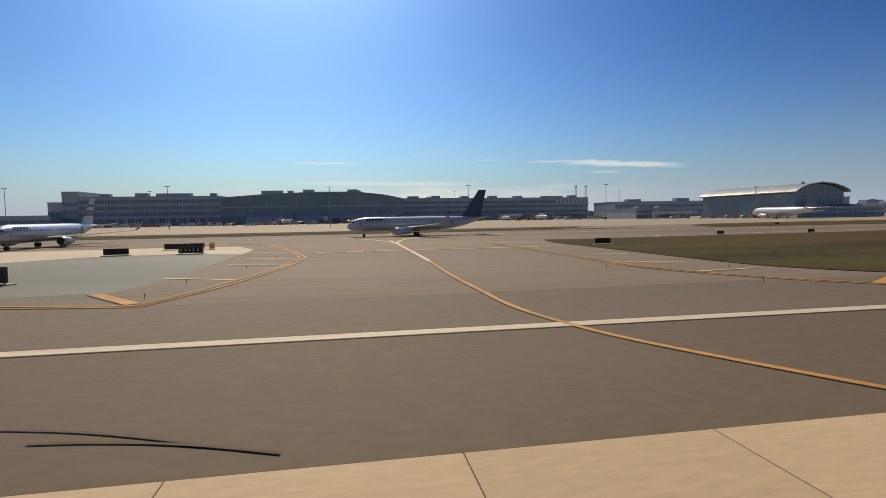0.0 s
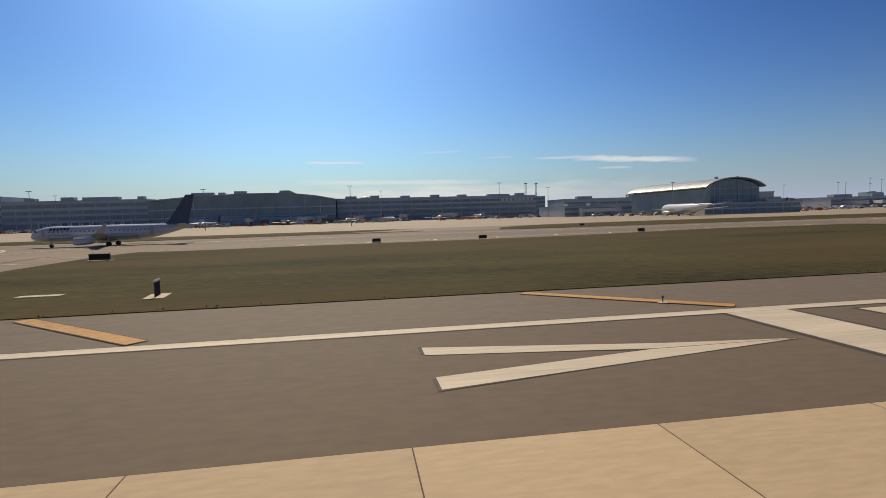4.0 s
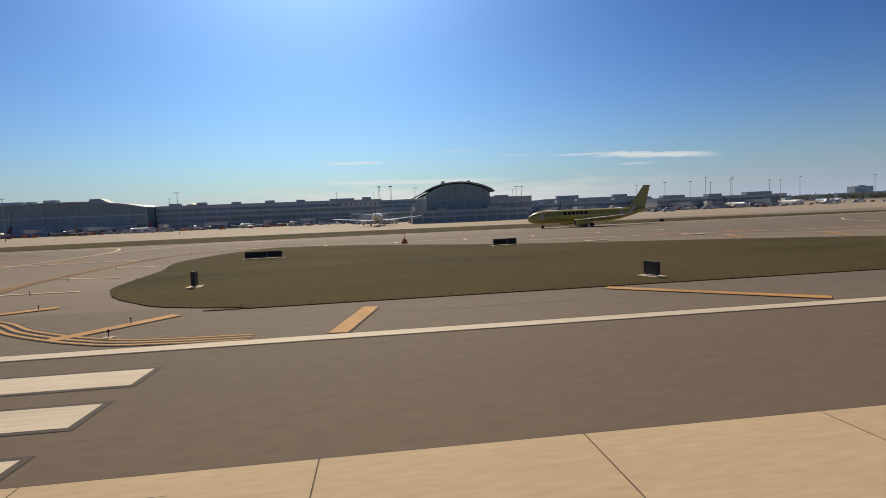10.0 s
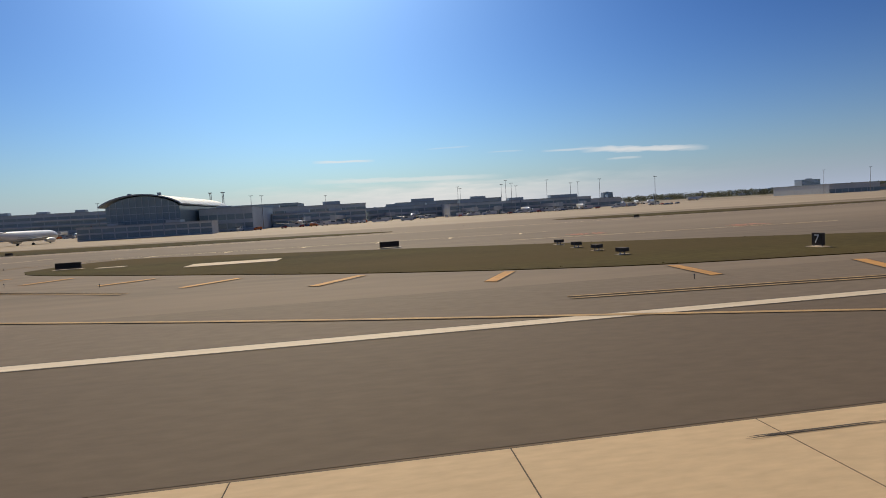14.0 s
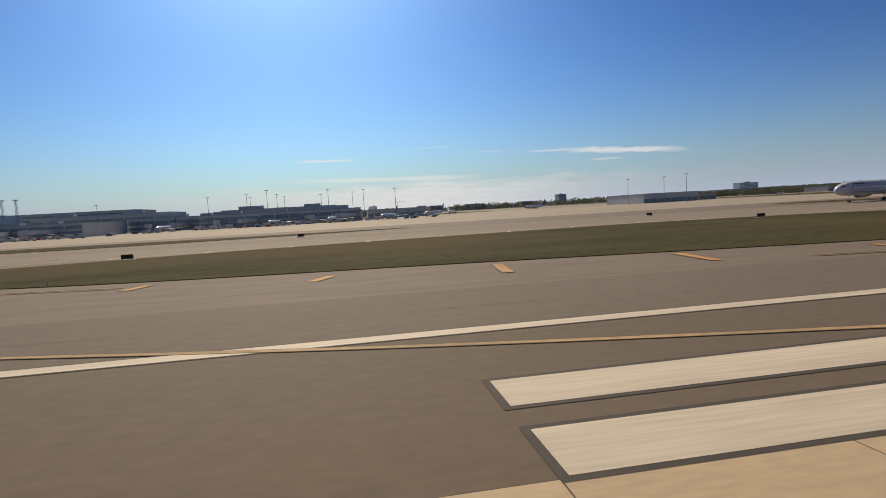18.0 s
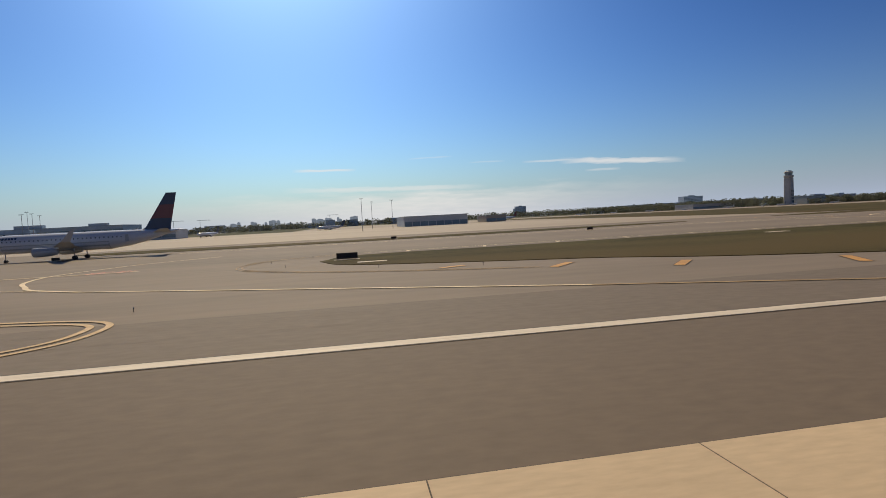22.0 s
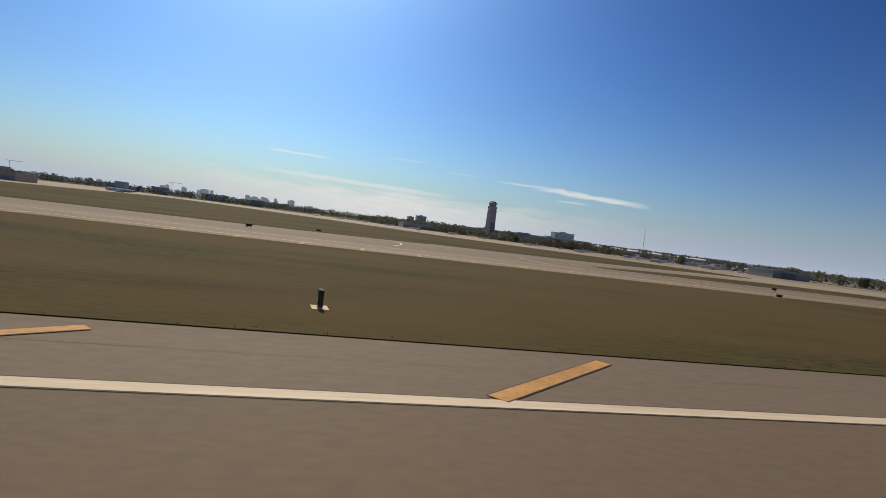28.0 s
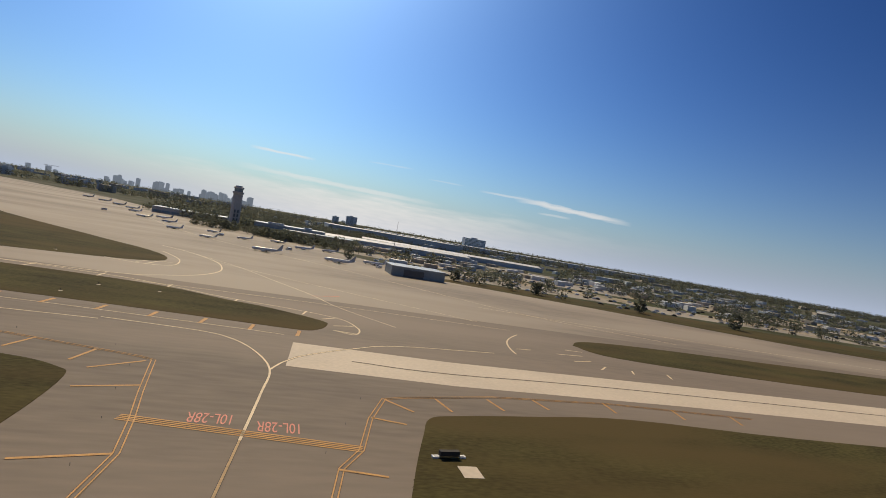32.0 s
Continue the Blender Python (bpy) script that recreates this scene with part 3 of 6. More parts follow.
# ---- yellow markings ----
YEL = "yellow painted shoulder chevron bar"
CHEVRONS = [((22.6, 40.6), (27.2, 34.4)), ((77.5, 29.2), (82.7, 32.5)), ((88, 24.3), (90.4, 30.7)), ((98.8, 29.2), (98.6, 21.6)), ((102.9, 30.8), (112, 22.3)), ((132.8, 31), (142, 22.4)), ((164.8, 31), (174, 22.4)),
            ((196.8, 30), (205.9, 22)), ((235.2, 30), (235.6, 22.4)), ((243, 30.6), (247, 24.8)), ((307, 33.6), (312, 37.2)), ((318, 24.6), (322, 30.4)), ((333.5, 28.9), (332, 21.9)),
            ((349, 30.8), (358, 22.4)), ((378, 30.5), (387, 22.3)), ((408, 30), (416.5, 21.9)), ((438, 30.6), (447, 22.3)), ((459, 22.1), (464, 38)),
            ((516, 42.3), (520, 48.2)), ((504, 48.9), (508, 54.2)), ((494, 56.9), (498, 61)), ((483, 64.7), (486, 70.4)), ((472, 72.6), (476, 77)), ((529.5, 36.7), (532.5, 42.4)), ((545, 38), (544.3, 31.2)),
            ((554.5, 27), (557.5, 33.3)), ((569, 24.2), (571.5, 30.8)), ((584, 30.1), (584, 21.8)), ((598, 29.2), (599, 22)), ((603, 43), (606, 50.4)),
            ((699, 48.4), (700, 52)), ((714, 44.5), (715.5, 48)), ((730, 47.8), (729, 40.4)), ((746, 45), (745, 37.7)), ((761, 34.7), (762, 40.5)), ((774.5, 33), (776, 39.7)), ((790, 38.7), (789, 31)), ((804, 36.1), (804, 29.5)),
            ((818, 28), (819, 33.3)), ((831, 26.3), (832.5, 32.6)), ((845, 32.1), (845.5, 25)), ((859.5, 31.4), (860, 24.3)), ((874, 30.4), (874.3, 23.4)), ((887.5, 22.4), (888.5, 29)), ((902.5, 28.6), (902, 21.9)), ((907, 30.4), (917, 21.8)),
            ((885, 67.4), (888, 76.3)), ((897, 61), (900, 68.7)), ((909, 52.5), (912.5, 61)), ((920.5, 45), (925, 52.8)), ((932, 37), (936, 43.5)),
            ((389, 76), (392, 84.4)), ((400, 67.2), (404.5, 77.8)), ((412, 59.5), (416.5, 69)), ((424, 51.3), (428.3, 61.2)), ((435, 43.8), (440, 52.7)),
            ((976, 59.4), (979, 61.3)), ((986, 51), (989.5, 55.5)), ((995.5, 44), (999, 48.4)), ((1008, 36.5), (1011, 41.7)), ((1021.5, 36.4), (1019.5, 30.7)), ((1031.5, 27.5), (1033, 33.1)), ((1045, 30.9), (1045, 24.4)),
            ((1056.5, 23.9), (1059, 30.4)), ((1072, 29), (1071, 22.1)), ((1078, 31.3), (1083, 26.2)), ((1131, 28), (1136, 32)), ((1144, 28.8), (1145.5, 21.9))]
for x in (1174, 1203, 1232, 1260, 1289, 1317, 1346.5, 1375.5, 1403, 1432.5, 1461, 1489, 1518.5, 1547, 1576, 1605, 1634):
    CHEVRONS.append(((x, 21.8), (x + 9.5, 29.6)))
for a, b in CHEVRONS:
    stripe("chevron_bar", [a, b], 0.95, YELLOW_PAINT, YEL, 0.09, group="shoulder chevrons")
stripe("taxi_line", [(461, 30.2), (468, 22.9)], 0.35, WORN_YELLOW, "faded yellow line inside the island end", 0.0)
# bars along the near edge of the parallel taxiway
for i in range(112):
    x = 112 + i * 14.2
    y = float(np.interp(x, [100, 165, 226, 330, 480, 660, 764, 820, 970, 1080, 1150, 1300, 1460, 1620, 1680, 1760], [122, 128, 139, 118, 116, 108, 126, 118, 110, 110, 116, 127, 124, 119, 108, 110]))
    if x < 1136 and not any(a < x < b for a, b in ((250, 306), (400, 480), (560, 660), (850, 966), (1085, 1136), (1676, 1735))):
        stripe("taxi_line", [(x - 7.2, y + 3.0), (x + 7.2, y + 3.0)], 0.16, PALE_YELLOW, "pale double taxiway edge line", 0.0, False, (-0.3, 0.3))
        stripe("taxiway_bar", [(x, y - 2.2), (x + 1.0, y + 2.2)], 0.6, PALE_YELLOW, "pale yellow taxiway shoulder bar", group="taxiway bars")
for i in range(39):
    x = 1657.2 - i * 12.5
    y = float(np.interp(x, [1150, 1218, 1300, 1460, 1547, 1583, 1607, 1633, 1657], [113, 118, 127, 124, 119.5, 119.2, 119, 118, 115.6]))
    stripe("taxiway_bar", [(x - 0.6, y - 4.6), (x + 0.6, y + 4.2)], 1.1, YELLOW_PAINT, "yellow taxiway shoulder bar", 0.14, group="taxiway bars")
for i in range(20):
    x = 1715.5 - 12.3 * i
    y = float(np.interp(x, [1500, 1560, 1640, 1690, 1716], [171, 166, 164, 160, 157.5]))
    stripe("taxiway_bar", [(x, y - 8.5), (x + 0.7, y - 1.6)], 1.0, YELLOW_PAINT, "yellow taxiway shoulder bar", 0.1, group="taxiway bars", true_plan=True)
PALE_BARS = [((1695.2, 184.7), (1696, 194.6)), ((1717.3, 181.3), (1718.9, 188.6)), ((1672.5, 199), (1673.2, 208)), ((1650, 206), (1650.5, 215)), ((1628, 208), (1628.5, 217)), ((1723.5, 177.6), (1729, 183.1)),
             ((1726.5, 168.7), (1732.9, 171.6)), ((1726, 161.9), (1732.8, 160.3)), ((1648.8, 256.9), (1651.3, 266.8)), ((1653, 253.4), (1655.6, 271.4)), ((1653.9, 268.5), (1660.4, 271)), ((1787.5, 166.9), (1793.2, 167.8)),
             ((1810.3, 175.3), (1817.1, 174.9)), ((1802.1, 166.3), (1812.8, 167.6)), ((1823.4, 183.6), (1823.2, 179.2)), ((1804.2, 157.7), (1811.9, 160.7)), ((1843.6, 185.3), (1843, 179.1)), ((1809.4, 149.7), (1813.9, 154.6)),
             ((1822.8, 153.1), (1820.4, 148.5)), ((1836.7, 153.2), (1834.2, 147.4)), ((1874.8, 191.9), (1873.4, 186.8))]
for a, b in PALE_BARS:
    stripe("taxiway_bar", [a, b], 0.6, PALE_YELLOW, "pale taxiway shoulder bar", group="taxiway bars", true_plan=True)
for pts, w in (([(1490, 160), (1560, 156), (1640, 155.5), (1691, 151.5), (1712, 149)], 0.35), ([(1560, 214), (1620, 214.5), (1654, 211), (1673, 204.5), (1692, 195.5), (1714.6, 189), (1729.3, 181.5), (1733.7, 171.3), (1734, 164), (1731.5, 158.8), (1726.3, 162)], 0.5),
               ([(1560, 262), (1604, 266), (1628, 261.5), (1650, 254), (1661.6, 259.5), (1662.5, 274.7), (1658.4, 292.3), (1647, 315)], 0.55), ([(1600, 214), (1652, 218), (1666, 228), (1676, 241), (1681.3, 259), (1681, 276.5), (1675.5, 299.5), (1659, 328), (1640, 347)], 0.7),
               ([(1675.5, 299.7), (1695.3, 283.5), (1735, 253), (1790, 214)], 0.45), ([(1659, 328), (1686.4, 292.8), (1704.4, 259.7), (1721.4, 228.2), (1731, 204.4), (1748, 178.6)], 0.45), ([(1660, 206), (1704.5, 208), (1740, 207), (1800, 203)], 0.4),
               ([(1799.7, 194.7), (1792.6, 185.3), (1787.5, 175.7), (1784.5, 165.5), (1783.5, 158.5)], 0.55), ([(1808, 264), (1853, 254), (1904, 247), (2100, 230), (2500, 210)], 0.6)):
    stripe("taxi_line", pts, w, PALE_YELLOW, "pale curved taxiway line", 0.0, True, true_plan=True)
stripe("paving_seam", [(1728, 128.5), (1752, 126), (1822, 129), (2100, 128), (2500, 126)], 0.5, SEAM, "dark seam along the bright concrete strip", 0.0, True, true_plan=True)
for x, y in ((1727.5, 229),):
    stripe("hold_line", [(x - 6, y - 4), (x + 6, y + 5)], 0.8, RED_PAINT, "faded red painted marking on the taxiway", 0.0, true_plan=True)
stripe("taxi_line", [(1418, 152), (1422, 165), (1424, 180), (1421, 192)], 0.5, PALE_YELLOW, "pale curved taxiway line", 0.0, True, true_plan=True)
stripe("taxi_line", [(1464.4, 172), (1463.5, 160), (1465.5, 148), (1474, 140)], 0.5, PALE_YELLOW, "pale curved taxiway line", 0.0, True, true_plan=True)
stripe("taxi_line", [(1130, 158), (1500, 147), (1670, 144)], 0.45, PALE_YELLOW, "pale taxiway centre line", 0.0)
stripe("taxi_line", [(1160, 119), (1300, 130.5), (1470, 129.5), (1560, 125), (1650, 120)], 0.3, PALE_YELLOW, "pale double taxiway edge line", 0.0, True, (-0.35, 0.35))
stripe("taxi_line", [(1560, 640), (1640, 475), (1740, 370), (1830, 262), (1900, 225)], 0.6, PALE_YELLOW, "pale apron edge line", 0.0, True)
YL = "yellow painted taxiway line with a dark border"
# far stretch in the glare-paled yellow, near stretch in the plain one
stripe("taxi_line", [(52.6, 135), (51.6, 100), (50.5, 63)], 0.55, PALE_YELLOW, YL, 0.0, True)
stripe("taxi_line", [(50.5, 63), (49.8, 44.5), (49.8, 34), (49.9, 27), (50.9, 21.3), (52.4, 17), (55, 12), (56.8, 9), (58.5, 7), (66, 2)], 0.38, YELLOW_PAINT, YL, 0.06, True)
stripe("taxi_line", [(279.5, 132), (278.7, 95), (278.1, 54)], 0.6, PALE_YELLOW, YL, 0.0, True)
stripe("taxi_line", [(278.1, 54), (277.6, 29), (277, 21.5), (276.8, 12), (276.6, 7.2), (276, 0)], 0.38, YELLOW_PAINT, YL, 0.06, True)
stripe("taxi_line", [(277.5, 29), (277.8, 24.5), (278.8, 19.5), (280, 17), (281.8, 13.4), (283.3, 10.7), (284.8, 8.7), (287.8, 5)], 0.38, YELLOW_PAINT, YL, 0.06, True)
for pts in (((453, 60.5), (474, 49.4), (493, 36.5), (510, 29.4), (522, 24.8), (536, 20), (549, 15.5), (563, 10.4), (571, 8.3), (580, 6.0)),
            ((647, 40.5), (664, 36), (682, 30.4), (694, 26.8), (711, 21.6), (722, 18.7), (735, 15.8), (748, 13.2), (759, 11.4), (780, 7.6)),
            ((940, 60), (966, 44.5), (983, 35), (1004, 25.2), (1021, 18.2), (1035, 13.4), (1046, 10.3), (1062, 6.4))):
    near = sum(y > 38 for x, y in pts)
    stripe("exit_line", pts[:near + 1], 0.42, PALE_YELLOW, YL, 0.0, True)
    stripe("exit_line", pts[near:], 0.38, WORN_YELLOW, YL, 0.05, True)
    nose = [Vector(pts[0]) + Vector(q) for q in ((0, 0), (-7, 7), (-10, 13), (-13.5, 22), (-15, 35), (-13, 46), (-7, 64), (4, 80))]
    stripe("exit_line", nose, 0.55, PALE_YELLOW, YL, 0.0, True)
stripe("taxi_line", [(1132, 405), (1113, 150), (1110, 93), (1106.5, 36), (1105.3, 22), (1104.3, 12), (1104, 5)], 0.38, YELLOW_PAINT, YL, 0.06, True)
stripe("taxi_line", [(1106, 31), (1105, 24), (1103.5, 19.5), (1101, 15.6), (1098.5, 11.2), (1095, 6.9), (1090, 4.5)], 0.38, YELLOW_PAINT, YL, 0.06, True)
stripe("taxi_line", [(1106, 31), (1106.2, 24), (1107, 19), (1108.5, 15.5), (1111, 10.8), (1116, 6.5)], 0.38, YELLOW_PAINT, YL, 0.06, True)
stripe("taxi_line", [(1704, 33), (1706, 63.6), (1707.4, 80)], 0.35, WORN_YELLOW, YL, 0.08, true_plan=True)
stripe("taxi_line", [(1707.4, 80), (1709, 100), (1709.9, 115.5), (1706.4, 128.3), (1700.5, 138), (1692, 143), (1670, 146)], 0.45, PALE_YELLOW, YL, 0.08, True)
stripe("taxi_line", [(1709.9, 115.5), (1712.6, 122.5), (1717.4, 129.9), (1728.4, 140.2), (1743, 150), (1775, 156)], 0.5, PALE_YELLOW, YL, 0.12, True)
for pts in (((899, 87), (915, 78), (928, 69.5), (935, 64.5)), ((392, 85.5), (404, 78.9), (416, 70.2), (428, 62.4), (440, 53.9)), ((888, 77.4), (900, 69.8), (912.5, 62), (925, 53.8), (936, 44.6))):
    stripe("taxi_line", pts, 0.16, PALE_YELLOW, "pale double taxiway edge line", 0.0, True, (-0.3, 0.3))
# double lines round the island noses
NOSES = [
    [(-113.8, 33.6), (27, 33.8), (36, 77), (24, 120)],
    [(110.2, 115), (87.4, 114), (75.4, 109), (71.5, 98), (70.1, 72), (70.1, 51), (73.2, 40.8), (79.7, 31), (87.4, 25.4), (102, 23)],
    [(238, 158), (250, 151), (257, 143), (260.3, 131), (261, 100), (260, 66), (259, 47), (257, 38), (253, 31), (246, 25.2), (232, 22.8)],
    [(330, 118), (312, 120), (300, 112), (297, 97), (297, 70), (298, 54), (302, 40), (305.5, 34.5)],
    [(458, 22.6), (463.5, 23.2), (466.4, 26), (467.6, 29.3), (467.9, 32.2), (466.6, 35.8), (463.6, 38.3), (456, 40.5)],
    [(500, 47), (480, 60), (466, 74), (461, 88), (463, 104), (477, 117)],
    [(698, 50.8), (671, 58.7), (652, 67), (645, 80), (650, 100), (670, 116)],
    [(752, 36), (769, 33), (790, 30.8), (819, 27.2), (846, 25.3), (872, 22.8)],
    [(532, 27), (560, 24.6), (584, 22.6)],
    [(940, 22.8), (947, 25), (950.4, 28), (951.2, 31.4), (950.6, 34.2), (947.8, 36.2), (941, 38.5)],
    [(985, 52), (968, 62), (956, 74), (952, 86), (956, 103), (970, 114)],
    [(1078, 110), (1088, 108), (1092, 100), (1092.5, 80), (1092, 54), (1090.5, 40), (1088, 31.4), (1083, 25.8), (1075, 22.8)],
    [(1150, 116), (1134, 113), (1127, 106), (1124, 78), (1124.5, 57), (1125, 41), (1127, 33), (1131, 27.8), (1139, 23)],
    [(1640, 127), (1660, 124), (1686, 116.2), (1688.6, 114.6), (1690.8, 97), (1692.6, 85), (1693.8, 74), (1692.6, 62.5), (1686, 46), (1672, 33)],
    [(1830, 112), (1788, 113.5), (1757, 110.5), (1736, 104.8), (1731.5, 103), (1727.4, 92), (1724.3, 79), (1720.9, 72.9), (1719, 63), (1722, 47), (1732, 33)],
]
NOSES = [[laid(*q) for q in pts] for pts in NOSES]
NOSES[0] = [(-113.8, 34.7), (0, 34.7), (19.2, 34.7), (27.7, 32.8), (30.2, 40.8), (32.1, 49.6), (33.9, 60.4), (34.6, 71.5), (33, 80.5), (24.8, 113.7), (18.1, 117.3), (-20, 119)]
NOSES[1] = [(110, 112), (85, 111), (72.1, 107.6), (68, 97.6), (68.2, 72), (68.4, 54), (68.3, 48.3), (68.9, 44.4), (70.6, 39.4), (72.9, 34.9), (75.2, 31.4), (77.5, 28.8), (80, 26.5), (83, 24.4), (87, 23), (95, 22.4)]
NOSES[3] = [(330, 105), (312, 107), (300, 101), (296.8, 88), (297, 74), (298, 60), (300.5, 47), (304.5, 38.5), (308.5, 33.2), (312.1, 30.4), (314.7, 27.7), (317.4, 25.6), (319.9, 24), (322.6, 22.9), (328, 22.3)]
NOSES[2] = [(246, 129.6), (252.8, 129.3), (257, 128), (259.4, 119.7), (259.2, 97), (258.9, 70), (258.9, 55), (258.8, 45.2), (258.4, 40), (257.2, 35.2), (255.1, 30.8), (252, 27.3), (249, 25.4), (244, 23.2), (238, 22.3)]
for n, pts in enumerate(NOSES):
    wide, gap, rim = (0.32, 0.36, 0.02) if n < 2 else (0.2, 0.5, 0.11) if n in (2, 3, 11) else (0.42, 0.5, 0.02) if n in (4, 9) else (0.2, 0.36, 0.05)
    stripe("island_outline", pts, wide, FADED_ORANGE if n in (4, 9) else YELLOW_PAINT if n in (0, 1, 2, 3, 13, 14) else WORN_YELLOW, "double yellow line round the grass island end with a dark border", rim,
           n not in (0, 13, 14), (-gap, 0.0, gap) if n in (2, 3, 11) else (-gap, gap), true_plan=True)
BARS = [((1081, 38.4), (1090, 38)), ((1084, 54), (1092, 54)), ((1085, 68), (1092, 68)), ((1085.5, 84), (1092.5, 84)), ((1125.5, 42.3), (1133, 41.8)), ((1125, 57), (1133, 56)), ((1124.6, 70), (1132.5, 69.8)), ((1125, 86), (1132, 86)),
        ((1664, 114.6), (1666.1, 122.5)), ((1676, 110), (1677.8, 118.4)), ((1680, 106.5), (1687.5, 113.6)), ((1681, 96.5), (1690, 99.5)), ((1683.5, 71.5), (1693.5, 74)), ((1684, 60.5), (1692.5, 62.3)), ((1731.6, 102.8), (1736.2, 97)), ((1727.6, 92.6), (1733.5, 90.5)), ((1720.5, 72.6), (1727, 71.1)), ((1742.6, 105.8), (1744.2, 98.7)), ((1754.9, 108.5), (1756.3, 101.9)), ((1766.8, 111), (1768, 105)), ((1786.6, 113.6), (1786, 106.8)), ((1806, 113), (1804.5, 106.5)), ((1823, 112), (1821, 106))]
for a, b in BARS:
    stripe("shoulder_bar", [a, b], 0.55, YELLOW_PAINT, "yellow painted bar across a taxiway shoulder", 0.0, group="taxiway shoulder bars")
for a, b in (((24, 49.6), (30.9, 46.3)), ((26.8, 63), (34, 60.1)), ((27.2, 72.3), (33.6, 70.5)), ((24.5, 86.2), (31.5, 84.3)), ((21.5, 101), (27.8, 98.5)), ((71.1, 40), (77.5, 40.8)), ((68.9, 51), (76.1, 48.9)), ((69.2, 63.4), (76.2, 61.7)), ((69.4, 83.6), (76.1, 82.1)), ((69, 96), (76, 94.5)), ((300.8, 46.5), (308.4, 46.2)), ((299.4, 60.1), (306.7, 57.5)), ((298.4, 73.9), (304.5, 72)),
              ((248.8, 34.1), (255.1, 31.6)), ((250.7, 41.5), (258.4, 43)), ((251.2, 54.5), (258.4, 56.8)), ((252.1, 69.2), (258.7, 71.9)), ((250.5, 97), (258.8, 98.3))):
    stripe("shoulder_bar", [a, b], 0.42, PALE_YELLOW, "pale yellow painted bar across a taxiway shoulder", 0.0, group="taxiway shoulder bars", true_plan=True)
# hold lines and painted runway names
for x0, x1, y in ((37, 72.5, 88), (259, 297, 96.3), (1091, 1125, 92.5)):
    stripe("hold_line", [(x0, y), (x1, y)], 0.9, PALE_YELLOW, "pale yellow runway holding line", 0.0)
stripe("hold_line", [(1690.7, 85.6), (1724.5, 79.4)], 0.35, YELLOW_PAINT, "yellow runway holding line of four strokes", 0.0, False, (-0.9, -0.3, 0.3, 0.9))
stripe("hold_line", [(362, 100), (440, 84)], 0.5, PALE_YELLOW, "pale yellow runway holding line", 0.0)
stripe("hold_line", [(875, 91.5), (906, 94), (937, 95)], 0.7, PALE_YELLOW, "pale yellow runway holding line", 0.0)
stripe("hold_line", [(545, 90), (600, 84)], 0.4, PALE_YELLOW, "pale yellow runway holding line", 0.0)


def painted_text(body, x, y, size, turn, mat, label):
    cu = bpy.data.curves.new("painted_letters", "FONT")
    cu.body, cu.size, cu.align_x = body, size * K, "CENTER"
    cu.extrude = 0.0
    cu.materials.append(mat)
    ob = new("painted_letters", cu)
    x, y = laid(x, y)
    ob.matrix_basis = Matrix.Translation((x * K, y * K, 0.018)) @ Matrix.Rotation(turn, 4, "Z") @ Matrix.Diagonal((0.35, 1, 1, 1))
    return tagged(ob, label, "road marking", kind="structure")


for x, y in ((45.6, 93), (57, 92), (272.5, 100.2), (285, 100.6), (389, 97), (401, 95), (1099, 96.5), (1116, 96.5), (1702.6, 87.2), (1712.6, 85.4), (560, 95), (588, 91), (912, 96.4), (933, 97)):
    painted_text("10L-28R", x, y + 1.95, 5.6, math.pi, RED_PAINT, "red painted runway name 10L-28R on the taxiway")

# tyre rubber dragged along the concrete, in bundles of fine streaks
rng = random.Random(11)
for x0, x1, n in ((330, 440, 16), (300, 330, 4), (520, 640, 10), (700, 760, 5), (860, 960, 14), (-20, 130, 6)):
    for k in range(n):
        x, y, lng = rng.uniform(x0, x1), rng.uniform(3.2, 7.9), rng.uniform(2, 7)
        s = Shape()
        for i in range(rng.randint(3, 8)):
            a, yy = x + rng.uniform(0, lng * 0.5), y + rng.uniform(-0.22, 0.22)
            w = rng.uniform(0.015, 0.05)
            e = a + rng.uniform(lng * 0.3, lng)
            z = 0.034 + 0.0012 * i
            s.add([(a, yy, z), (e, yy - w * 0.3, z), (e, yy + w * 0.3, z), (a + 0.3, yy + w, z)], [(0, 1, 2, 3)])
        tagged(new("tyre_mark", up(s.mesh("tyre_mark", RUBBER))), "dark tyre rubber streaks on the concrete", "tyre mark", "tyre marks", "structure")
# faint scuffs and turning arcs of tyres on the asphalt
rng = random.Random(5)
for x, y, lng, bend in ((30.5, 12.6, 7, -0.36), (33, 11.2, 6, -0.3), (20, 16.5, 9, -0.12), (249.5, 14.5, 2.4, -0.1), (252, 14.6, 2.2, -0.1), (150, 17, 12, 0.04), (690, 14.5, 14, -0.1), (1010, 15.5, 10, 0.08), (640, 19, 12, 0.05)):
    arc = [(x + lng * u, y + lng * bend * u + 0.05 * lng * math.sin(u * 3.14)) for u in (0, 0.25, 0.5, 0.75, 1)]
    stripe("tyre_scuff", arc, rng.uniform(0.06, 0.13), TYRE_FILM, "faint dark tyre scuff on the asphalt", 0.0, True, (-0.35, 0.35) if rng.random() < 0.5 else (0.0,), "tyre scuffs", true_plan=True)
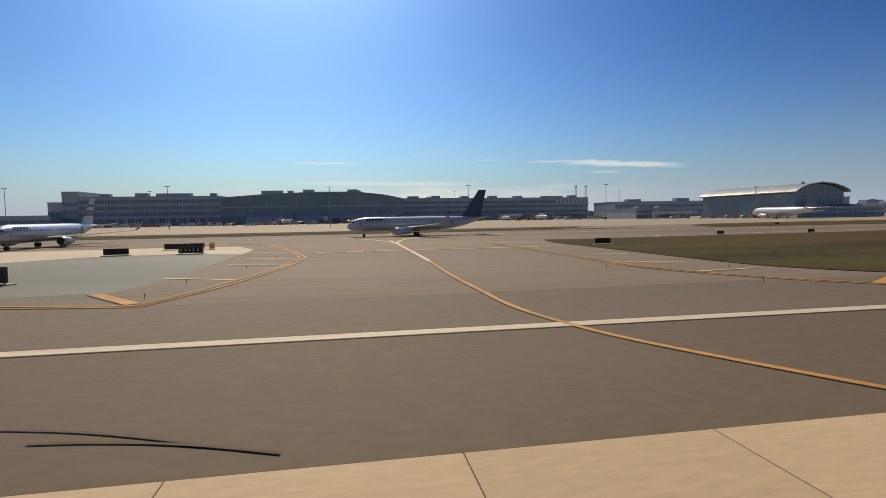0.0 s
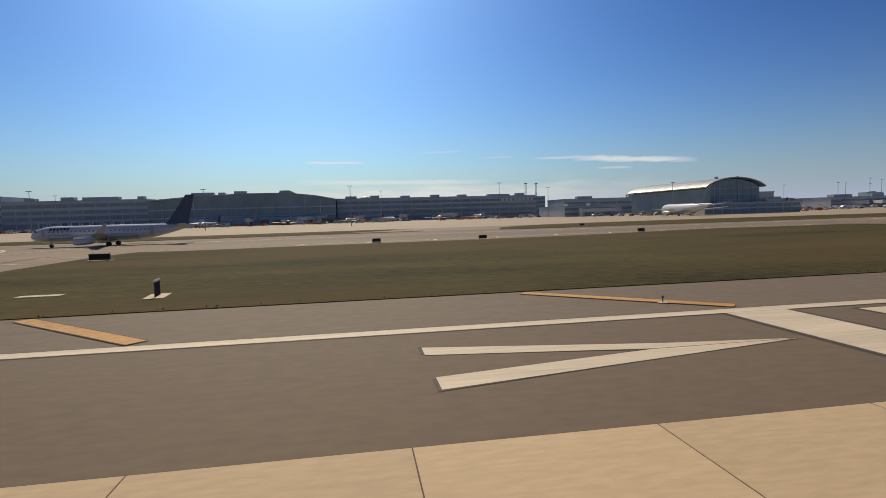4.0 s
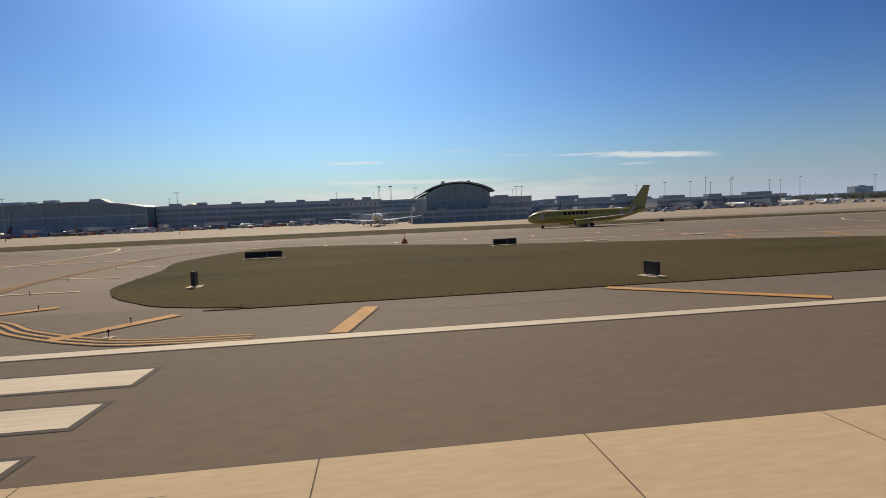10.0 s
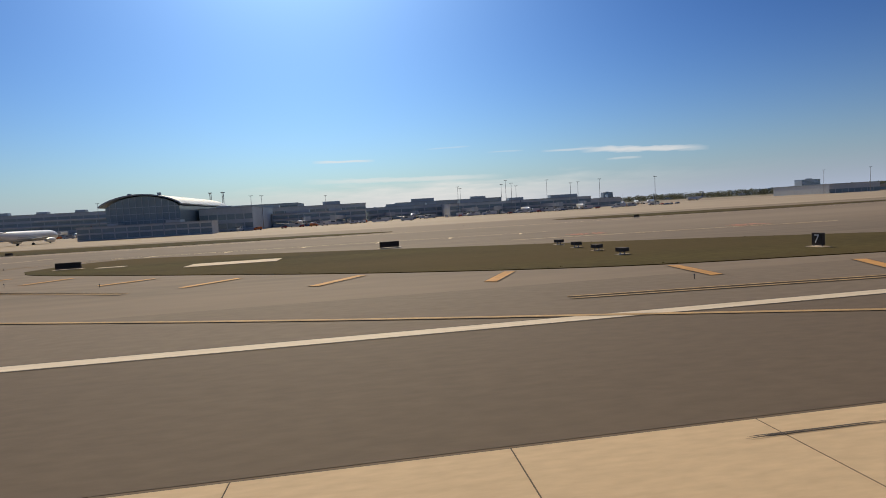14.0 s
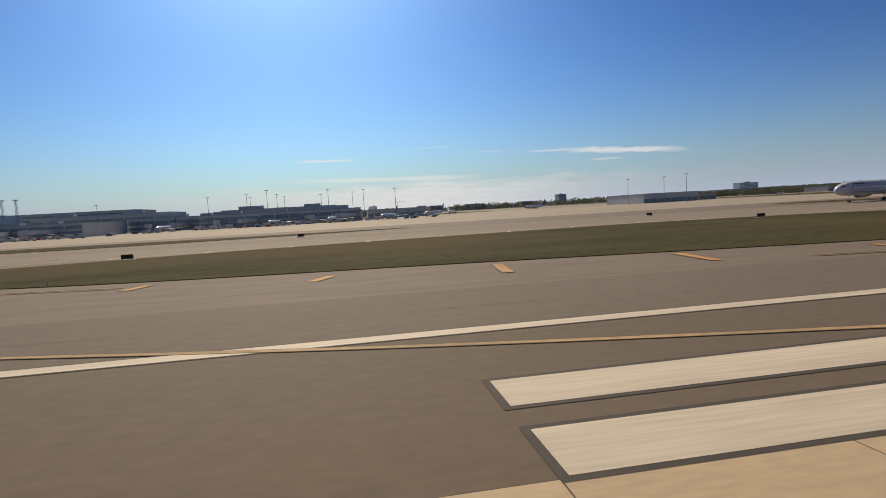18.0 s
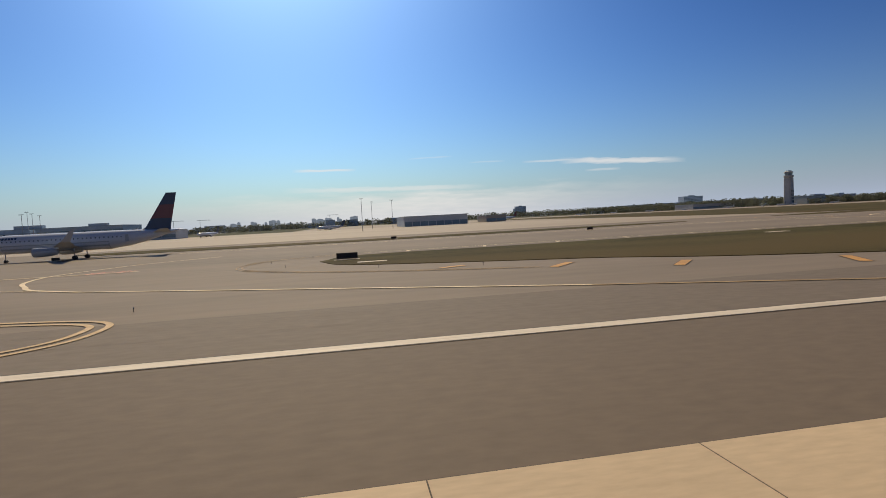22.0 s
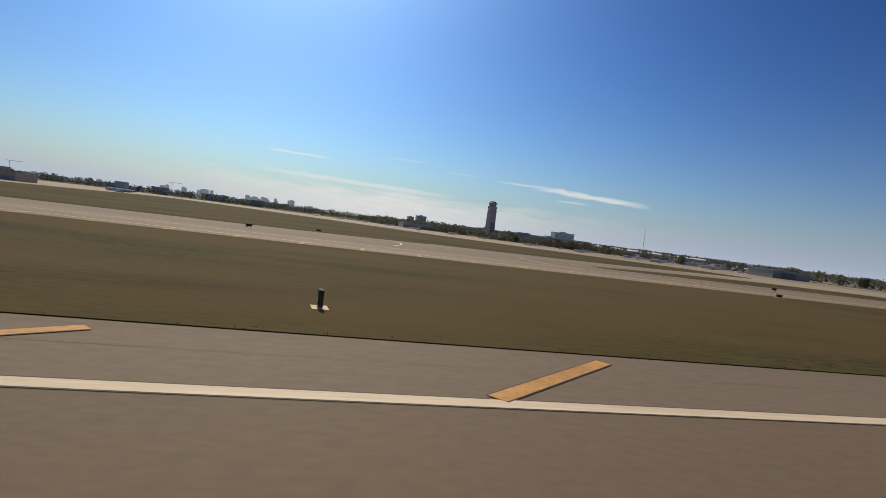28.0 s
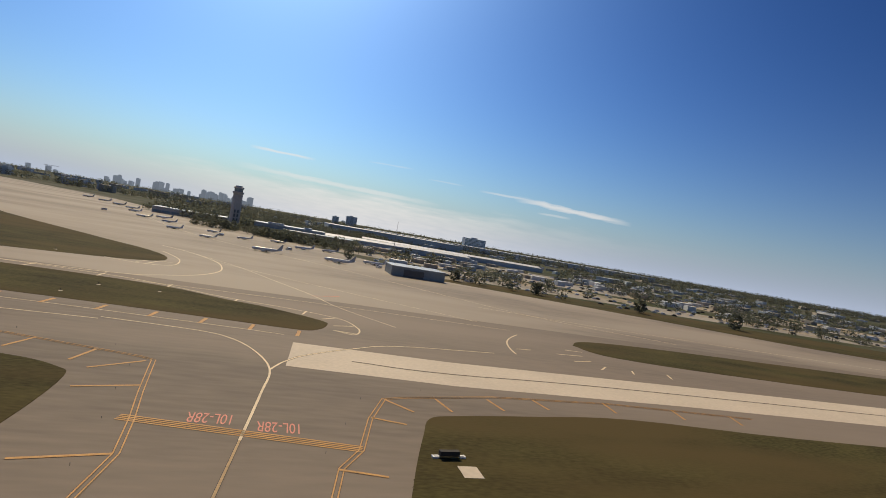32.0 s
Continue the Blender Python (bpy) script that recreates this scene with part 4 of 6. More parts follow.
# paving seams along the asphalt, broken and slightly wandering
rng = random.Random(23)
for y, z in ((26.6, 0.008), (30.2, 0.008)):
    s = Shape()
    x = -60.0
    while x < 1760:
        lng = rng.uniform(6, 26)
        ya, yb, w = y + rng.uniform(-0.05, 0.05), y + rng.uniform(-0.05, 0.05), rng.uniform(0.010, 0.025)
        s.add([(x, ya - w, z), (x + lng, yb - w, z), (x + lng, yb + w, z), (x, ya + w, z)], [(0, 1, 2, 3)])
        x += lng + rng.choice((0, 0, rng.uniform(2, 14)))
    tagged(new("paving_seam", up(s.mesh("paving_seam", SCUFF if y > 25 else SEAM))), "thin dark seam between asphalt paving lanes", "seam", "paving seams", "structure")
# centre line of the parallel taxiway, with lead-in curves
stripe("taxi_line", [(-300, 147.5), (1130, 147.5)], 0.5, PALE_YELLOW, "pale yellow taxiway centre line", 0.0, true_plan=True)
for x, y in ((52.2, 119), (279.3, 130), (1111.5, 122)):
    for k in (-1, 1):
        x0, y0 = laid(x, y)
        stripe("taxi_line", [(x0, y0 - 6), (x0 + k * 0.8, y0 + 4), (x0 + k * 5, y0 + 20), (x0 + k * 14, y0 + 34), (x0 + k * 36, 147)], 0.7, PALE_YELLOW, "pale yellow lead-in curve to the taxiway centre line", 0.0, True, true_plan=True)


# ---- aircraft ----


def foil(x_le, chord, y, z, thick, up_y=False):
    """A closed wing section with its leading edge at x_le; nose towards -x."""
    prof = [(0, 0), (0.05, 0.45), (0.25, 1.0), (0.6, 0.7), (1, 0.04), (1, -0.04), (0.6, -0.5), (0.25, -0.6), (0.05, -0.35)]
    if up_y:
        return [(x_le + chord * a, y + thick * b, z) for a, b in prof]
    return [(x_le + chord * a, y, z + thick * b) for a, b in prof]


def fuselage(length, r, z, nose=0.13, tail=0.36):
    """Rings of a fuselage along +x from its nose."""
    stations = []
    for f in (0, 0.006, 0.02, 0.045, 0.08, nose, 0.3, 0.5, 1 - tail, 0.74, 0.82, 0.9, 0.96, 1.0):
        if f < nose:
            q = f / nose
            rad, cz = r * max(math.sqrt(max(0.0, 1 - (1 - q) ** 2.1)), 0.03), z - r * 0.28 * (1 - q) ** 1.6
        elif f <= 1 - tail:
            rad, cz = r, z
        else:
            q = (f - 1 + tail) / tail
            rad = r * max(1 - q**1.55, 0.08)
            cz = z + (r - rad) * 0.82
        stations.append([(f * length, rad * math.cos(6.2832 * i / 20), cz + rad * 1.04 * math.sin(6.2832 * i / 20)) for i in range(20)])
    return Shape().loft(stations)


def half_band(length, r, z, a0, a1, x0, x1, out=0.02):
    """A curved band on the straight part of the fuselage, between two angles."""
    rings = [[(x, (r + out) * math.cos(a0 + (a1 - a0) * i / 6), z + (r + out) * 1.04 * math.sin(a0 + (a1 - a0) * i / 6)) for i in range(7)] for x in (x0, x1)]
    return Shape().loft(rings, closed=False, ends=False)


def aircraft(x, y, turn, length, span, paint, tail_paint, label, belly=None, fin_h=None, winglets=True, tail_mark=None, title=None, detail=True, engine_paint=None, z_sill=None):
    """An airliner on its wheels, nose towards its own -x, the nose wheel near the given place."""
    r = length * 0.0485
    z = z_sill or r * 1.75
    plane = thing("airliner", x, y, 0, turn, label, "aircraft", "aircraft on the airfield")
    part("fuselage", fuselage(length, r, z), paint, plane, smooth=True)
    if belly:
        part("belly", half_band(length, r, z, math.pi * 1.04, math.pi * 1.96, length * 0.12, length * 0.65), belly, plane, "grey lower fuselage", True)
    root, tip = length * 0.17, length * 0.045
    le = length * 0.335
    engines = engine_paint or paint
    for side in (-1, 1):
        w = Shape().loft([foil(le, root, side * r * 0.5, z - r * 0.62, root * 0.055), foil(le + length * 0.085, root * 0.62, side * span * 0.18, z - r * 0.45, root * 0.035),
                          foil(le + length * 0.235, tip, side * span * 0.48, z + r * 0.05, tip * 0.05)])
        wing = part("wing", w, AIR_GREY, plane, "grey metal wing", True)
        if winglets:
            wl = Shape().loft([foil(le + length * 0.235, tip, side * span * 0.48, z + r * 0.05, 0.10), foil(le + length * 0.255, tip * 0.8, side * span * 0.493, z + r * 0.35, 0.08),
                               foil(le + length * 0.295, tip * 0.4, side * span * 0.505, z + r * 1.25, 0.05)])
            part("winglet", wl, AIR_GREY, wing, "upswept grey winglet", True)
        ex, ey, ez, er = le - length * 0.015, side * span * 0.165, z - r * 0.98, r * 0.52
        nac = Shape().loft([[(ex + a * length * 0.115, ey + er * b * math.cos(6.2832 * i / 16), ez + er * b * math.sin(6.2832 * i / 16)) for i in range(16)]
                            for a, b in ((0.06, 0.80), (0, 0.88), (0.03, 0.97), (0.3, 1.0), (0.7, 0.86), (1.0, 0.58))])
        eng = part("engine", nac, engines, plane, "round engine nacelle", True)
        part("intake", Shape().tube((ex + 0.02 * length * 0.1, ey, ez), (ex - 0.001 * length, ey, ez), er * 0.76, n=16), DARK, eng, "dark engine intake")
        part("pylon", Shape().box(ex + length * 0.03, ex + length * 0.12, ey - 0.12, ey + 0.12, ez + er * 0.6, z - r * 0.42), paint, eng)
        hs = Shape().loft([foil(length * 0.86, length * 0.10, side * r * 0.25, z + r * 0.55, 0.14), foil(length * 0.945, length * 0.04, side * span * 0.185, z + r * 0.95, 0.07)])
        part("stabiliser", hs, AIR_GREY, plane, "", True)
        gear = Shape().tube((length * 0.485, side * length * 0.07, 0.5), (length * 0.485, side * length * 0.07, z - r * 0.4), 0.13, n=8)
        leg = part("main_gear", gear, STEEL, plane, "main landing gear leg")
        for dy in (-0.3, 0.3):
            part("wheel", Shape().tube((length * 0.485, side * length * 0.07 + dy - 0.18, 0.52), (length * 0.485, side * length * 0.07 + dy + 0.18, 0.52), 0.52, n=14), DARK, leg, "black tyre", True)
    fh = fin_h or length * 0.165
    fin = Shape().loft([foil(length * 0.79, length * 0.165, 0, z + r * 0.80, 0.18, True), foil(length * 0.825, length * 0.132, 0, z + r * 1.2, 0.15, True), foil(length * 0.943, length * 0.055, 0, z + r + fh, 0.08, True)])
    finp = part("fin", fin, tail_paint, plane, "painted tail fin", True)
    if tail_mark:
        for k, m in enumerate(tail_mark):
            q0, q1 = 0.25 + 0.5 * k / len(tail_mark), 0.25 + 0.5 * (k + 0.8) / len(tail_mark)
            rows = [foil(length * (0.825 + 0.118 * q), length * (0.132 - 0.077 * q), 0, z + r * 1.2 + (fh - r * 0.2) * q, 0.185 - 0.07 * q, True) for q in (q0, q1)]
            part("tail_stripe", Shape().loft(rows), m, finp, "painted stripe on the fin", True)
    ng = part("nose_gear", Shape().tube((length * 0.115, 0, 0.4), (length * 0.115, 0, z - r * 0.7), 0.10, n=8), STEEL, plane, "nose landing gear leg")
    for dy in (-0.22, 0.22):
        part("wheel", Shape().tube((length * 0.115, dy - 0.12, 0.40), (length * 0.115, dy + 0.12, 0.40), 0.40, n=12), DARK, ng, "black tyre", True)
    for side in (-1, 1):
        cock = Shape().loft([[(length * (0.028 + 0.011 * j), side * r * c, z + r * h) for j, c in enumerate((0.42, 0.60, 0.70))] for h in (0.25, 0.47)], closed=False, ends=False)
        part("cockpit_window", cock, GLASS_DARK, plane, "dark cockpit glazing")
    if detail:
        wm = Shape().box(-0.12, 0.12, -0.02, 0.02, -0.18, 0.18).mesh("cabin_window", GLASS_DARK)
        zz = z + r * 0.30
        off = math.sqrt(max(0.0, r * r - (r * 0.30 / 1.04) ** 2)) + 0.01
        for side in (-1, 1):
            k = int(length * 0.62 / 1.02)
            for i in range(k):
                if i in (k // 2, k // 2 + 1):
                    continue
                moved(part("cabin_window", wm, GLASS_DARK, plane), length * 0.13 + i * 1.02, side * off, zz)
        dm = Shape().box(-0.42, 0.42, -0.015, 0.015, -0.9, 0.9).mesh("door", AIR_GREY)
        for fx in (0.095, 0.80 - 0.06):
            for side in (-1, 1):
                moved(part("cabin_door", dm, AIR_GREY, plane, "outlined cabin door"), length * fx, side * (r * (0.985 if fx < 0.5 else 0.93)), z + r * 0.12)
    if title:
        mat, x0, x1, zc, hh = title
        n = 6
        for side in (-1, 1):
            for i in range(n):
                a, b = x0 + (x1 - x0) * i / n, x0 + (x1 - x0) * (i + 0.72) / n
                ang = math.asin(min(0.95, zc))
                d = hh / r / 2
                rings = [[(length * u, side * (r + 0.03) * math.cos(ang - d + 2 * d * j / 4), z + (r + 0.03) * 1.04 * math.sin(ang - d + 2 * d * j / 4)) for j in range(5)] for u in (a, b)]
                part("title_bar", Shape().loft(rings, closed=False, ends=False), mat, plane, "painted title shapes on the fuselage")
    return plane


aircraft(40.5, 147, 0, 39.5, 35.8, AIR_WHITE, AIR_BLUE, "white airliner with grey belly and dark blue tail taxiing", AIR_GREY, 7.4, True, None, (AIR_BLUE, 0.13, 0.25, 0.62, 0.7))
aircraft(377.5, 148, 0, 37.6, 34.1, AIR_YELLOW, AIR_YELLOW, "bright yellow airliner with black titles taxiing", None, 6.4, True, None, (AIR_BLACK, 0.27, 0.47, 0.45, 0.9), engine_paint=AIR_YELLOW)
aircraft(874, 152, 0, 47.3, 38.1, AIR_WHITE, AIR_BLUE, "long white airliner with dark blue and red tail taxiing", AIR_GREY, 9.4, True, (AIR_RED,), (AIR_BLUE, 0.11, 0.2, 0.6, 0.6), engine_paint=AIR_GREY, z_sill=4.6)
aircraft(-25.6, 111.4, 1.50, 37.6, 34.1, AIR_SILVER, AIR_WHITE, "silver airliner with a striped tail waiting on the taxiway", AIR_GREY, 6.4, True, (AIR_RED, AIR_BLUE, AIR_WHITE, AIR_RED), (AIR_BLUE, 0.12, 0.24, 0.6, 0.7))

aircraft(336, 348, -1.62, 58, 54, AIR_WHITE, AIR_BLUE, "large white wide-body airliner parked with its tail towards the taxiway", AIR_GREY, 11.0, False, None, None, False)

# airliners parked at the gates, and smaller jets on the far apron
GATE = [(-20, 520, 1.3, AIR_WHITE, AIR_RED), (60, 505, 1.75, AIR_BLUE, AIR_RED), (112, 512, 1.4, AIR_WHITE, AIR_RED), (160, 540, 1.9, AIR_WHITE, AIR_RED), (205, 530, 1.5, AIR_WHITE, AIR_BLUE), (250, 540, 1.6, AIR_SILVER, AIR_RED),
        (470, 424, -1.5, AIR_WHITE, AIR_BLUE), (560, 470, 1.4, AIR_SILVER, AIR_BLUE), (612, 462, 1.8, AIR_WHITE, AIR_RED), (655, 430, 1.5, AIR_WHITE, AIR_BLUE),
        (700, 425, 1.35, AIR_WHITE, AIR_BLUE), (742, 440, 1.1, AIR_SILVER, AIR_BLACK), (782, 470, 0.9, AIR_WHITE, AIR_BLUE), (820, 560, 1.2, AIR_WHITE, AIR_BLUE), (930, 640, 0.4, AIR_WHITE, AIR_BLUE), (1160, 700, 0.2, AIR_WHITE, AIR_RED)]
for x, y, turn, paint, tail in GATE:
    aircraft(x, y, turn, 36, 33, paint, tail, "parked airliner at a terminal gate", None, 6.3, True, None, None, False)
JETS = [(1612, 515, 15), (1639, 551, 13), (1646, 466, 14), (1670, 516, 15), (1698, 548, 16), (1693, 415, 22), (1722, 503, 18), (1747, 519, 18), (1746, 415, 24), (1778, 448, 20), (1571, 664, 18), (1560, 628, 16), (1528, 720, 17), (1475, 845, 18), (1506, 790, 17), (1440, 900, 18),
        (1400, 960, 19), (1590, 600, 15)]
for n, (x, y, size) in enumerate(JETS):
    aircraft(x - size * 0.4, y, -0.25 + (n % 4) * 0.22, size, size * 0.95, AIR_WHITE, (AIR_WHITE, AIR_BLUE, AIR_GREY)[n % 3], "white business jet parked on the apron", None, size * 0.17, True, None, None, False)

# ---- signs, lights and small fixtures on the field ----


def panel_sign(x, y, w, h, turn, face, label, legend=None, text_mat=SIGN_WHITE, pad=True, bars=None, true_plan=False):
    x, y = (x, y) if true_plan else laid(x, y)
    s = thing("airfield_sign", x, y, 0, turn, label, "sign")
    part("panel", Shape().box(-w / 2, w / 2, -0.16, 0.16, 0.18, 0.28 + h), SIGN_BACK, s)
    part("face", Shape().box(-w / 2 + 0.06, w / 2 - 0.06, -0.19, -0.16, 0.34, 0.22 + h), face, s, "sign face")
    for fx in (-0.4, 0.4):
        part("post", Shape().tube((fx * w, 0, 0.05), (fx * w, 0, 0.3), 0.06, n=8), STEEL, s)
    if pad:
        part("pad", Shape().box(-w / 2 - 0.3, w / 2 + 0.3, -0.6, 0.6, 0.0, 0.09), PALE_SLAB, s, "pale concrete foundation pad")
    if w > 3.5:
        for fx in (-0.52, 0.1, 0.52):
            part("divider", Shape().box(fx * w * 0.97 - 0.04, fx * w * 0.97 + 0.04, -0.215, 0.16, 0.2, 0.27 + h), STEEL, s, "pale metal strip between sign panels")
    if bars:  # unreadable legend
        k = int(w / 0.62)
        for i in range(k):
            bx = -w / 2 + 0.3 + i * (w - 0.5) / k
            part("legend_bar", Shape().box(bx, bx + (0.15, 0.24, 0.19)[i % 3], -0.212, -0.19, 0.3 + h * 0.22, 0.2 + h * 0.8), bars, s)
    if legend:
        cu = bpy.data.curves.new("legend", "FONT")
        cu.body, cu.size, cu.align_x, cu.extrude = legend, h * 1.05 * K, "CENTER", 0.004
        cu.materials.append(text_mat)
        ob = new("legend", cu)
        ob.parent = s
        ob.matrix_basis = Matrix.Translation((0, -0.2 * K, (0.28 + h * 0.14) * K)) @ Matrix.Rotation(math.pi / 2, 4, "X")
        ob["label"] = "white number"
    return s


for (x, y), t in zip(((318.6, 45.7), (563, 43.5), (828, 42), (1058, 38.6), (1396, 40.5)), "87654"):
    panel_sign(x, y, 1.1, 1.1, -1.48, SIGN_BLACK, "black runway distance sign with a white number", t)
for x, y, w in ((85, 90.5, 5.0), (318.5, 82.5, 6), (355, 86, 6.5), (477.5, 90, 6), (525, 91, 5.5), (843.5, 83, 6), (967, 90, 5.5), (1147, 92, 6), (-60, 70, 5)):
    panel_sign(x, y, w * (0.85 if x == 318.5 else 0.57), 0.8, 0.05, SIGN_BLACK, "long dark airfield direction sign seen from behind")
for x, y, w in ((5.4, 87.4, 3.5), (11.5, 101, 6.6)):
    panel_sign(x, y, w, 0.85, 0.05, SIGN_BLACK, "long dark airfield direction sign seen from behind", true_plan=True)
panel_sign(16.4, 86.8, 3.6, 0.85, -0.05, SIGN_BLACK, "long black airfield sign with a yellow legend", bars=SIGN_YELLOW, true_plan=True)
panel_sign(16.4, 100, 0.8, 0.95, -0.05, SIGN_YELLOW, "small yellow airfield sign with a black legend", bars=SIGN_BLACK, true_plan=True)
panel_sign(239, 93.5, 3.9, 0.7, -0.05, SIGN_YELLOW, "low yellow airfield direction sign with a black legend", pad=False, bars=SIGN_BLACK)
panel_sign(242.6, 93.2, 2.9, 0.7, -0.05, SIGN_BLACK, "low black airfield location sign with a yellow legend", pad=False, bars=SIGN_YELLOW)
panel_sign(1076.4, 92.5, 3.7, 0.75, -0.35, SIGN_YELLOW, "low yellow airfield direction sign with a black legend", pad=False, bars=SIGN_BLACK)
panel_sign(1079.6, 91.3, 2.4, 0.75, -0.35, SIGN_BLACK, "low black airfield location sign with a yellow legend", pad=False, bars=SIGN_YELLOW)
for x, y, w, h in ((11.5, 50.5, 1.6, 1.3), (354.4, 35, 1.4, 0.9), (594, 37.6, 1.5, 0.9), (919, 36, 1.4, 0.9), (216.5, 37.5, 1.3, 1.15)):
    panel_sign(x, y, w, h, (1.62 if x == 216.5 else 1.80) if y < 45 else -0.5, SIGN_BACK, "grey airfield sign on a pad beside the runway")
for x, y in ((150, 119), (190, 128), (684, 104), (800, 110), (902, 192), (1042, 190), (1184, 200), (1321, 115), (1381, 190), (1402, 220), (1510, 113), (1543, 146), (990, 230), (128, 122), (609, 190), (711, 190), (811, 192), (429, 190), (206, 215)):
    panel_sign(x, y, 1.7, 0.6, 0.1, SIGN_BLACK, "small dark airfield sign beside the taxiway")


def field_light(x, y, h, lens, label, name="edge_light", plate=True, fat=1.0):
    s = thing(name, x, y, 0, 0, label, "light", "edge lights")
    part("stem", Shape().tube((0, 0, 0.05), (0, 0, h), 0.028 if plate else 0.022, n=8), DARK, s)
    part("lens", Shape().loft([[(q * fat * math.cos(0.785 * i), q * fat * math.sin(0.785 * i), h + d * fat) for i in range(8)] for q, d in ((0.1, 0), (0.15, 0.05), (0.13, 0.2), (0.05, 0.28))]), lens, s, "glass lens")
    if plate:
        part("base_plate", Shape().tube((0, 0, -0.02), (0, 0, 0.05), 0.28, n=12), PALE_SLAB, s, "round concrete base")
    return s


ref = field_light(92.8, 24.4, 0.3, DARK, "runway edge light on a short dark stem", fat=0.45)
for x in [83.7 - 60, 139, 201, 262, 320.8] + [378.6 + 62.06 * i for i in range(23)]:
    copy_thing(ref, Matrix.Translation((x * K, 24.4 * K, 0)))
blue = field_light(75, 41, 0.3, LENS_BLUE, "blue taxiway edge light on a short stem", "taxiway_light", False, 0.36)
# lights every 12 m round each island end, set back from the line towards the island
middles = [Vector((0, 60))] + [sum((Vector(q) for q in pts), Vector((0, 0))) / len(pts) for pts in ISLANDS]
for pts in NOSES:
    line = smooth_line(pts, 3)
    inner = min(middles, key=lambda c: (c - line[len(line) // 2]).length)
    gone = 6.0
    for p, q in zip(line, line[1:]):
        gone += (q - p).length
        if gone > 12 and -20 < q.x < 1760 and q.y > 23.5:
            gone = 0.0
            way = (q - p).normalized()
            side = Vector((-way.y, way.x))
            spot = q + side * math.copysign(3.6, side.dot(inner - q))
            copy_thing(blue, Matrix.Translation((spot.x * K, spot.y * K, 0.0)))
for i in range(60):
    copy_thing(blue, Matrix.Translation(((120 + i * 27) * K, 172 * K, 0)))

for x, y in ((1652, 172), (1673, 190), (1656, 189), (1637, 258), (1618, 260)):
    copy_thing(ref, Matrix.Translation((x * K, y * K, 0)) @ Matrix.Scale(2.0, 4))

# runway end lights on slim posts, one behind the other on a slab
row = thing("runway_end_lights", 107.5, 37.6, 0, 0.12, "row of slim dark light posts on a pale concrete slab", "light", "")
part("slab", Shape().box(-0.7, 0.7, -0.7, 2.0, 0.0, 0.09), PALE_SLAB, row, "pale concrete slab")
for i in range(5):
    part("post", Shape().tube((0, i * 0.34, 0.09), (0, i * 0.34, 1.15), 0.06, 0.05, n=8), DARK, row)
    part("lamp", Shape().loft([[(q * math.cos(0.785 * k), i * 0.34 + q * math.sin(0.785 * k), d) for k in range(8)] for q, d in ((0.04, 1.15), (0.09, 1.18), (0.09, 1.28), (0.04, 1.32))]), SIGN_WHITE, row, "small pale lamp head")
# approach-slope light units in a row, and pale slabs set in the grass
for y in (48.3, 54.4, 60.4, 66.5):
    s = thing("slope_light_unit", 546, y, 0, 0.3, "dark box light unit on short legs in the grass", "light", "slope light units")
    part("housing", Shape().box(-0.45, 0.45, -0.5, 0.5, 0.35, 0.75), SIGN_BACK, s)
    for sx in (-0.3, 0.3):
        part("leg", Shape().tube((sx, 0, 0.05), (sx, 0, 0.36), 0.06, n=8), STEEL, s)
    part("pad", Shape().box(-0.6, 0.6, -0.5, 0.5, 0.0, 0.08), PALE_SLAB, s, "pale concrete pad")
for x, y, w, d in ((98, 42.7, 3.2, 1.0), (503, 79, 12, 5), (389, 90, 4, 1.5), (370, 86, 3.5, 1.4), (1042, 92, 4, 1.6), (1160, 50, 5, 2), (1739.4, 73.6, 3.0, 3.6), (1669, 76.8, 2.6, 3.0), (1650, 77.4, 2.4, 1.2), (1537, 80, 2.5, 1.5), (1570, 72, 2.5, 1.5), (970, 80, 4, 1.6), (1508, 81, 2, 2), (484, 88, 4, 1.5)):
    x, y = laid(x, y)
    tagged(part("access_slab", Shape().box(x - w / 2, x + w / 2, y - d / 2, y + d / 2, 0.0, 0.1), PALE_SLAB), "pale concrete access slab set in the grass", "slab")
for x, y in ((1737.4, 78.2), (1672, 82)):
    s = thing("localiser_unit", x, y, 0, 0.1, "dark equipment box on a white frame in the grass", "equipment box")
    part("box", Shape().box(-1.6, 1.6, -0.4, 0.4, 0.35, 1.1), SIGN_BLACK, s)
    for sx in (-2.2, 2.2):
        part("foot", Shape().box(sx - 0.5, sx + 0.5, -0.4, 0.4, 0.04, 0.3), SIGN_WHITE, s)
    part("beam", Shape().box(-2.4, 2.4, -0.15, 0.15, 0.28, 0.38), SIGN_WHITE, s)
for x, y in ((341, 112),):
    s = thing("hazard_marker", *laid(x, y), 0, 0, "orange and white hazard marker on the taxiway edge", "marker")
    part("pole", Shape().tube((0, 0, 0.05), (0, 0, 2.2), 0.05, n=8), DARK, s)
    part("base", Shape().loft([[(q * math.cos(0.785 * i), q * math.sin(0.785 * i), d) for i in range(8)] for q, d in ((0.7, 0.05), (0.6, 0.3), (0.25, 0.9))]), ORANGE, s, "orange plastic base")

# ---- buildings ----


